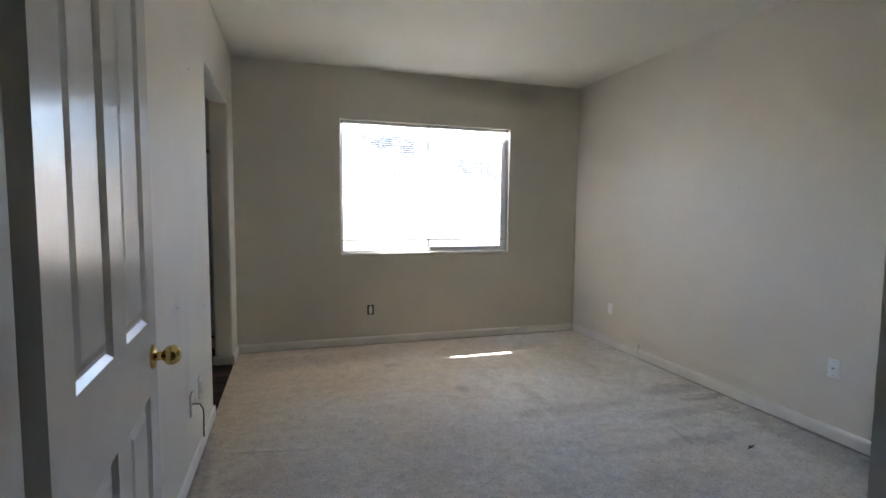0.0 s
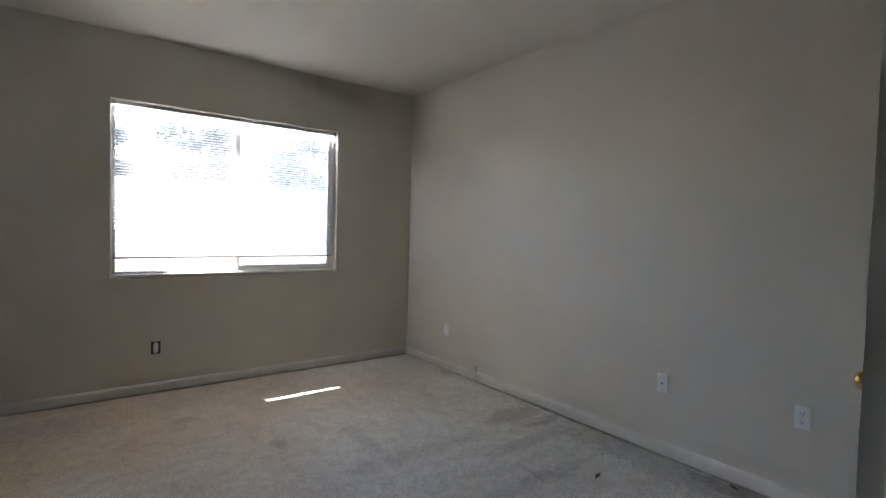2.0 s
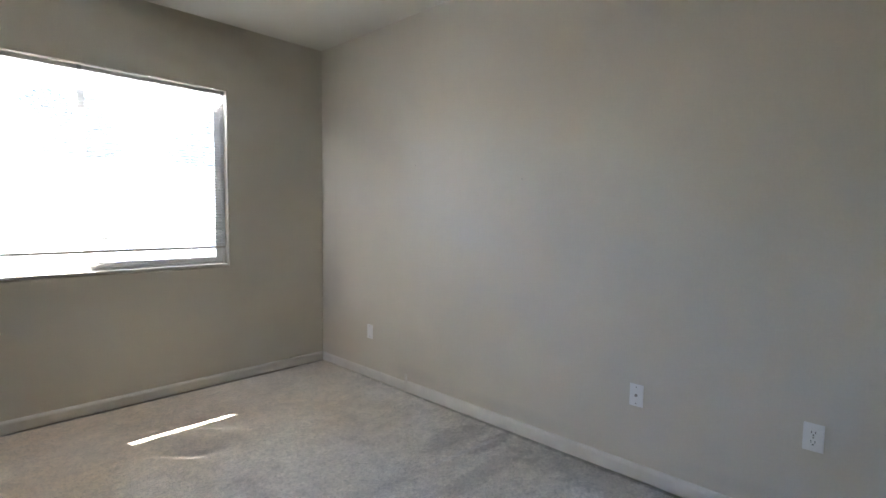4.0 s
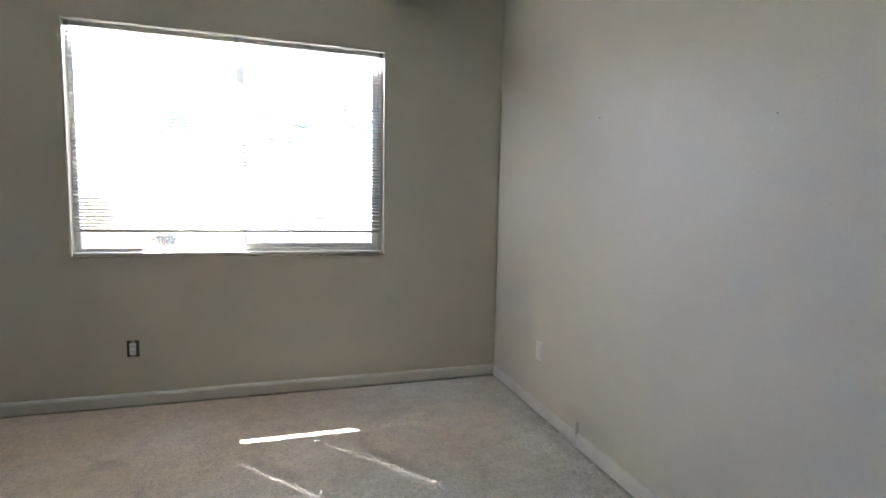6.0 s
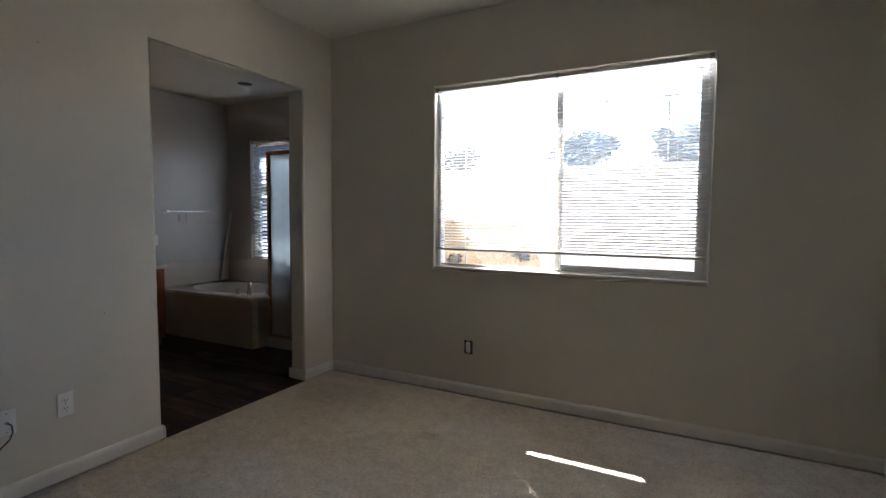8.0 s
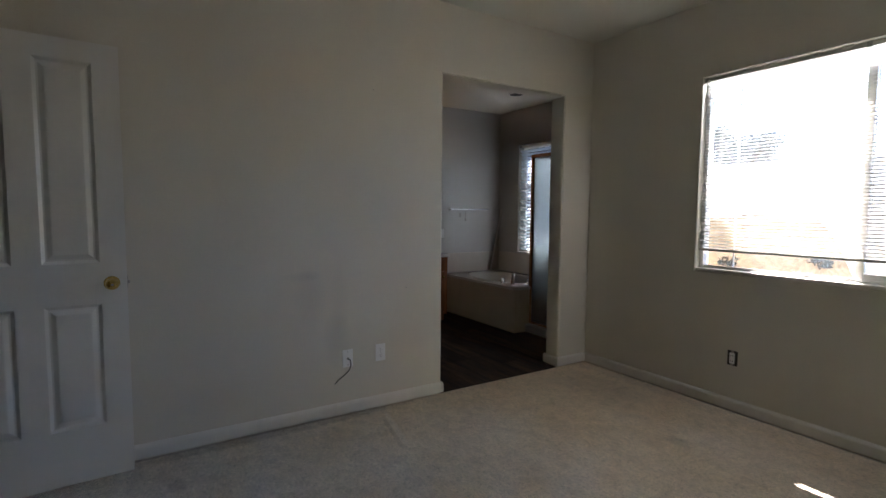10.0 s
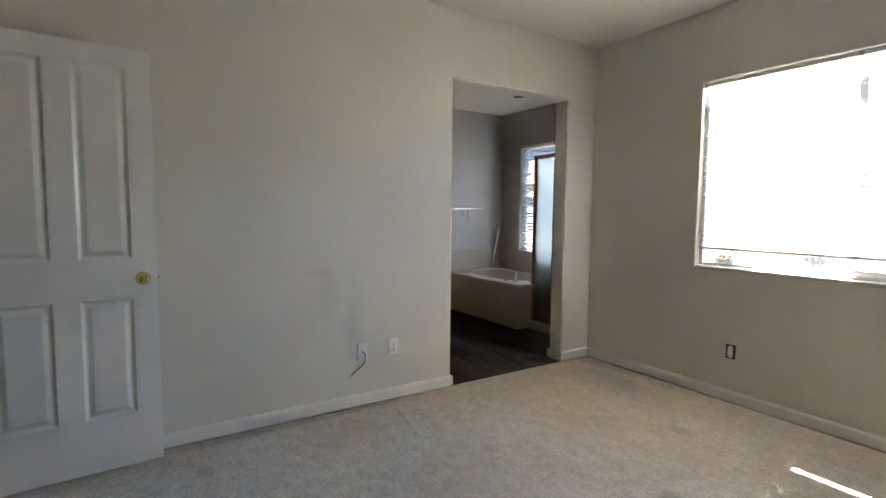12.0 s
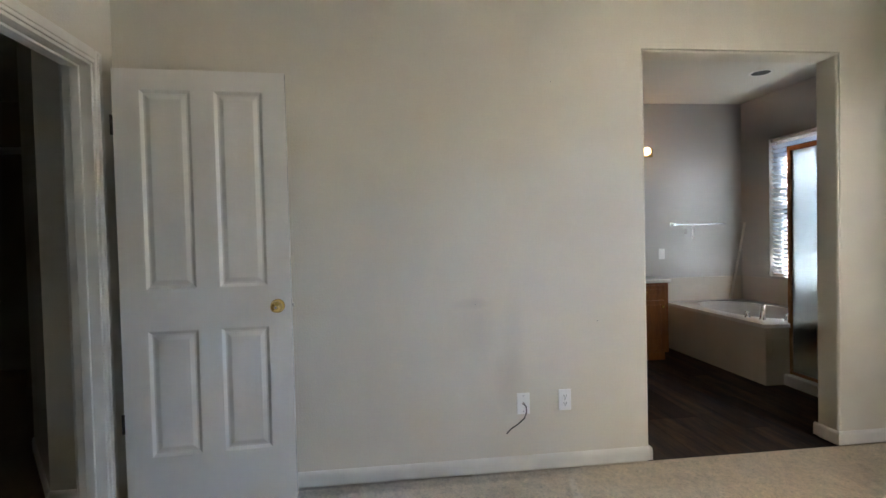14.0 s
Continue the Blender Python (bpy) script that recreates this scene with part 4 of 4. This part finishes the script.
bm = bmesh.new()
nx, ny = 90, 22
grid = []
for i in range(nx):
    row = []
    for j in range(ny):
        x, y = -4.5 + 6.3 * i / (nx - 1), 6.3 + 0.9 * j / (ny - 1)
        u = min(1.0, (y - 6.3) / 0.8)
        fall = min(1.0, max(0.0, (1.7 - x) / 0.8))
        z = -0.22 + (1.5 * u * fall) + 0.10 * noise.noise(Vector((x * 2, y * 2, 1))) * u + 0.05 * noise.noise(Vector((x * 7, y * 7, 3))) * u
        row.append(bm.verts.new((x, y, z)))
    grid.append(row)
for i in range(nx - 1):
    for j in range(ny - 1):
        bm.faces.new((grid[i][j], grid[i + 1][j], grid[i + 1][j + 1], grid[i][j + 1]))
solid("earth_bank", bm, EARTH, "tan dry earth bank below the garden wall", "earth bank", "structure", smooth=True)


def rock_mesh(seed):
    bm = bmesh.new()
    bmesh.ops.create_icosphere(bm, subdivisions=2, radius=1)
    for v in bm.verts:
        v.co *= 1 + 0.35 * noise.noise(v.co * 1.3 + Vector((seed, 0, 0)))
        v.co.z *= 0.6
    return finish(bm, "rock", ROCK, True)


ROCK = material("tan_rock", (0.26, 0.20, 0.14), 0.9, vary=0.3, scale=6, bump=0.6, bump_scale=25)
ROCKS = [rock_mesh(s) for s in range(4)]
rr = random.Random(11)
for i in range(110):
    x, y = rr.uniform(-2.6, 1.4), rr.uniform(6.6, 7.12)
    u, fall = min(1.0, (y - 6.3) / 0.8), min(1.0, max(0.0, (1.7 - x) / 0.8))
    r = rr.uniform(0.012, 0.05)
    o = tagged(new("rock", ROCKS[i % 4]), "rough tan rock lying on the earth bank", "rock", "rocks on the earth bank")
    o.matrix_world = pose(x, y, -0.22 + 1.5 * u * fall + 0.10 * noise.noise(Vector((x * 2, y * 2, 1))) * u + r * 0.15, 0, 0, rr.uniform(0, 360)) @ Matrix.Scale(r, 4)


def leaves(bm, centre, radius, count, size, seed, squash=1.0):
    g = random.Random(seed)
    for _ in range(count):
        d = Vector((g.gauss(0, 1), g.gauss(0, 1), g.gauss(0, 1))).normalized() * radius * g.random() ** 0.45
        d.z *= squash
        p = Vector(centre) + d
        q = Euler((g.uniform(0, 6.3), g.uniform(0, 6.3), g.uniform(0, 6.3))).to_matrix()
        s = size * g.uniform(0.5, 1.2)
        bm.faces.new([bm.verts.new(p + q @ Vector(c)) for c in ((-s * 0.4, 0, 0), (0, -s * 0.8, s * 0.1), (s * 0.4, 0, 0), (0, s * 0.8, -s * 0.1))])


def tree(x, y, high, wide, seed, label):
    g = random.Random(seed)
    top = thing("tree", pose(x, y, -0.2), label, "tree", group="trees beyond the garden wall")
    limbs, tips = bmesh.new(), []
    trunk = high * 0.35
    tube(limbs, [(0, 0, 0), (0.05, 0.03, trunk * 0.5), (0.0, 0.0, trunk)], [0.035 * high, 0.027 * high, 0.022 * high], 9)
    for i in range(9):
        a, r = 2 * math.pi * i / 9 + g.uniform(-0.3, 0.3), wide * g.uniform(0.18, 0.42)
        end = Vector((r * math.cos(a), r * math.sin(a), high * g.uniform(0.42, 0.86)))
        tube(limbs, [(0, 0, trunk * 0.95), (end.x * 0.4, end.y * 0.4, trunk + (end.z - trunk) * 0.6), end], [0.016 * high, 0.010 * high, 0.004 * high], 6)
        tips.append(end)
    part("trunk", limbs, BARK, top)
    crown = bmesh.new()
    for i, e in enumerate(tips):
        leaves(crown, e, wide * g.uniform(0.14, 0.24), 420, 0.14 * high / 6, seed * 50 + i, 0.8)
    for i in range(6):
        leaves(crown, (g.uniform(-0.25, 0.25) * wide, g.uniform(-0.25, 0.25) * wide, high * g.uniform(0.42, 0.82)), wide * 0.2, 330, 0.14 * high / 6, seed * 70 + i, 0.8)
    part("crown", crown, LEAF, top, "green leaves paled with painted haze")


for i, (x, y, high, wide) in enumerate(((-11.6, 30, 7.0, 4.5), (-3.1, 30, 7.6, 3.7), (1.9, 31, 7.4, 3.2), (6.2, 29, 7.6, 4.2), (12.2, 30, 8.0, 5.2), (17.5, 31, 7.4, 5.0))):
    tree(x, y, high, wide, i + 1, "leafy garden tree beyond the pale wall" if i % 2 else "broad green tree, paled with painted haze, beyond the pale wall")


def shrub(x, y, z, r, seed, label):
    top = thing("shrub", pose(x, y, z), label, "shrub", group="shrubs on the earth bank")
    g = random.Random(seed)
    st = bmesh.new()
    for i in range(7):
        a = g.uniform(0, 6.28)
        tube(st, [(0, 0, -0.04), (0.3 * r * math.cos(a), 0.3 * r * math.sin(a), r * 0.5), (0.7 * r * math.cos(a), 0.7 * r * math.sin(a), r * g.uniform(0.7, 1.1))], [0.008, 0.006, 0.003], 5)
    part("stems", st, BARK, top)
    c = bmesh.new()
    for k in range(7):
        leaves(c, (g.uniform(-1.5, 1.5) * r, g.uniform(-0.6, 0.6) * r, r * g.uniform(0.1, 0.8)), r * g.uniform(0.3, 0.6), 55, 0.028, seed * 9 + k, 0.6)
    part("leaves", c, SHRUB_LEAF, top)


def bank_height(x, y):
    u, fall = min(1.0, (y - 6.3) / 0.8), min(1.0, max(0.0, (1.7 - x) / 0.8))
    return -0.22 + 1.5 * u * fall + 0.10 * noise.noise(Vector((x * 2, y * 2, 1))) * u


for i, (x, y, r) in enumerate(((0.05, 6.68, 0.12), (0.32, 6.66, 0.10), (0.55, 6.7, 0.12), (-0.3, 6.7, 0.13), (-1.1, 6.8, 0.2), (-2.0, 6.75, 0.2), (0.2, 6.82, 0.08), (1.0, 6.95, 0.07), (0.75, 6.68, 0.08))):
    shrub(x, y, bank_height(x, y), r, 30 + i, "small grey-green shrub on the dry bank" if i % 3 else "low dusty shrub among the rocks")

garden = thing("garden_wall", pose(0, 0, 0), "pale block garden wall with a flat cap", "garden wall", "structure")
part("wall_body", boxed(-25, 25, 7.2, 7.38, -0.3, 1.80), STUCCO, garden)
part("cap", boxed(-25, 25, 7.17, 7.41, 1.80, 1.855, 0.008), STUCCO, garden)
# unseen roofs, their edges placed to trim the sun falling through the window
slab("roof", -3.3, EAST + 0.5, -4.9, NORTH + 0.70, 2.92, 3.05, STUCCO, "plain unseen roof slab, overhang sized to cut the sun", "roof")
slab("roof_bath", -2.9, 0.02, NORTH + 0.70, BN + 0.5, 2.92, 3.05, STUCCO, "plain unseen roof slab over the bathroom, edge set to cut the sun", "roof")
wall("outer_hall_west", "y", -4.62, 2.2, -3.3, -3.12, 2.92, mat=STUCCO, label="plain outer wall", bottom=-0.2)

# ---- bathroom floor planks ----
rng2 = random.Random(8)
base = bpy.data.objects["bath_subfloor"]
y = 2.2
while y < BN - 0.7:
    w = 0.178
    x = BW - rng2.uniform(0.1, 1.0)
    while x < -0.002:
        a, c = max(x, BW), min(x + 1.22, -0.002)
        if c - a > 0.03:
            bm = boxed(a + 0.0006, c - 0.0006, y + 0.0006, y + w - 0.0006, -0.012, -0.001, 0.0012)
            part("plank", bm, PLANK, base)
        x += 1.22
    y += w
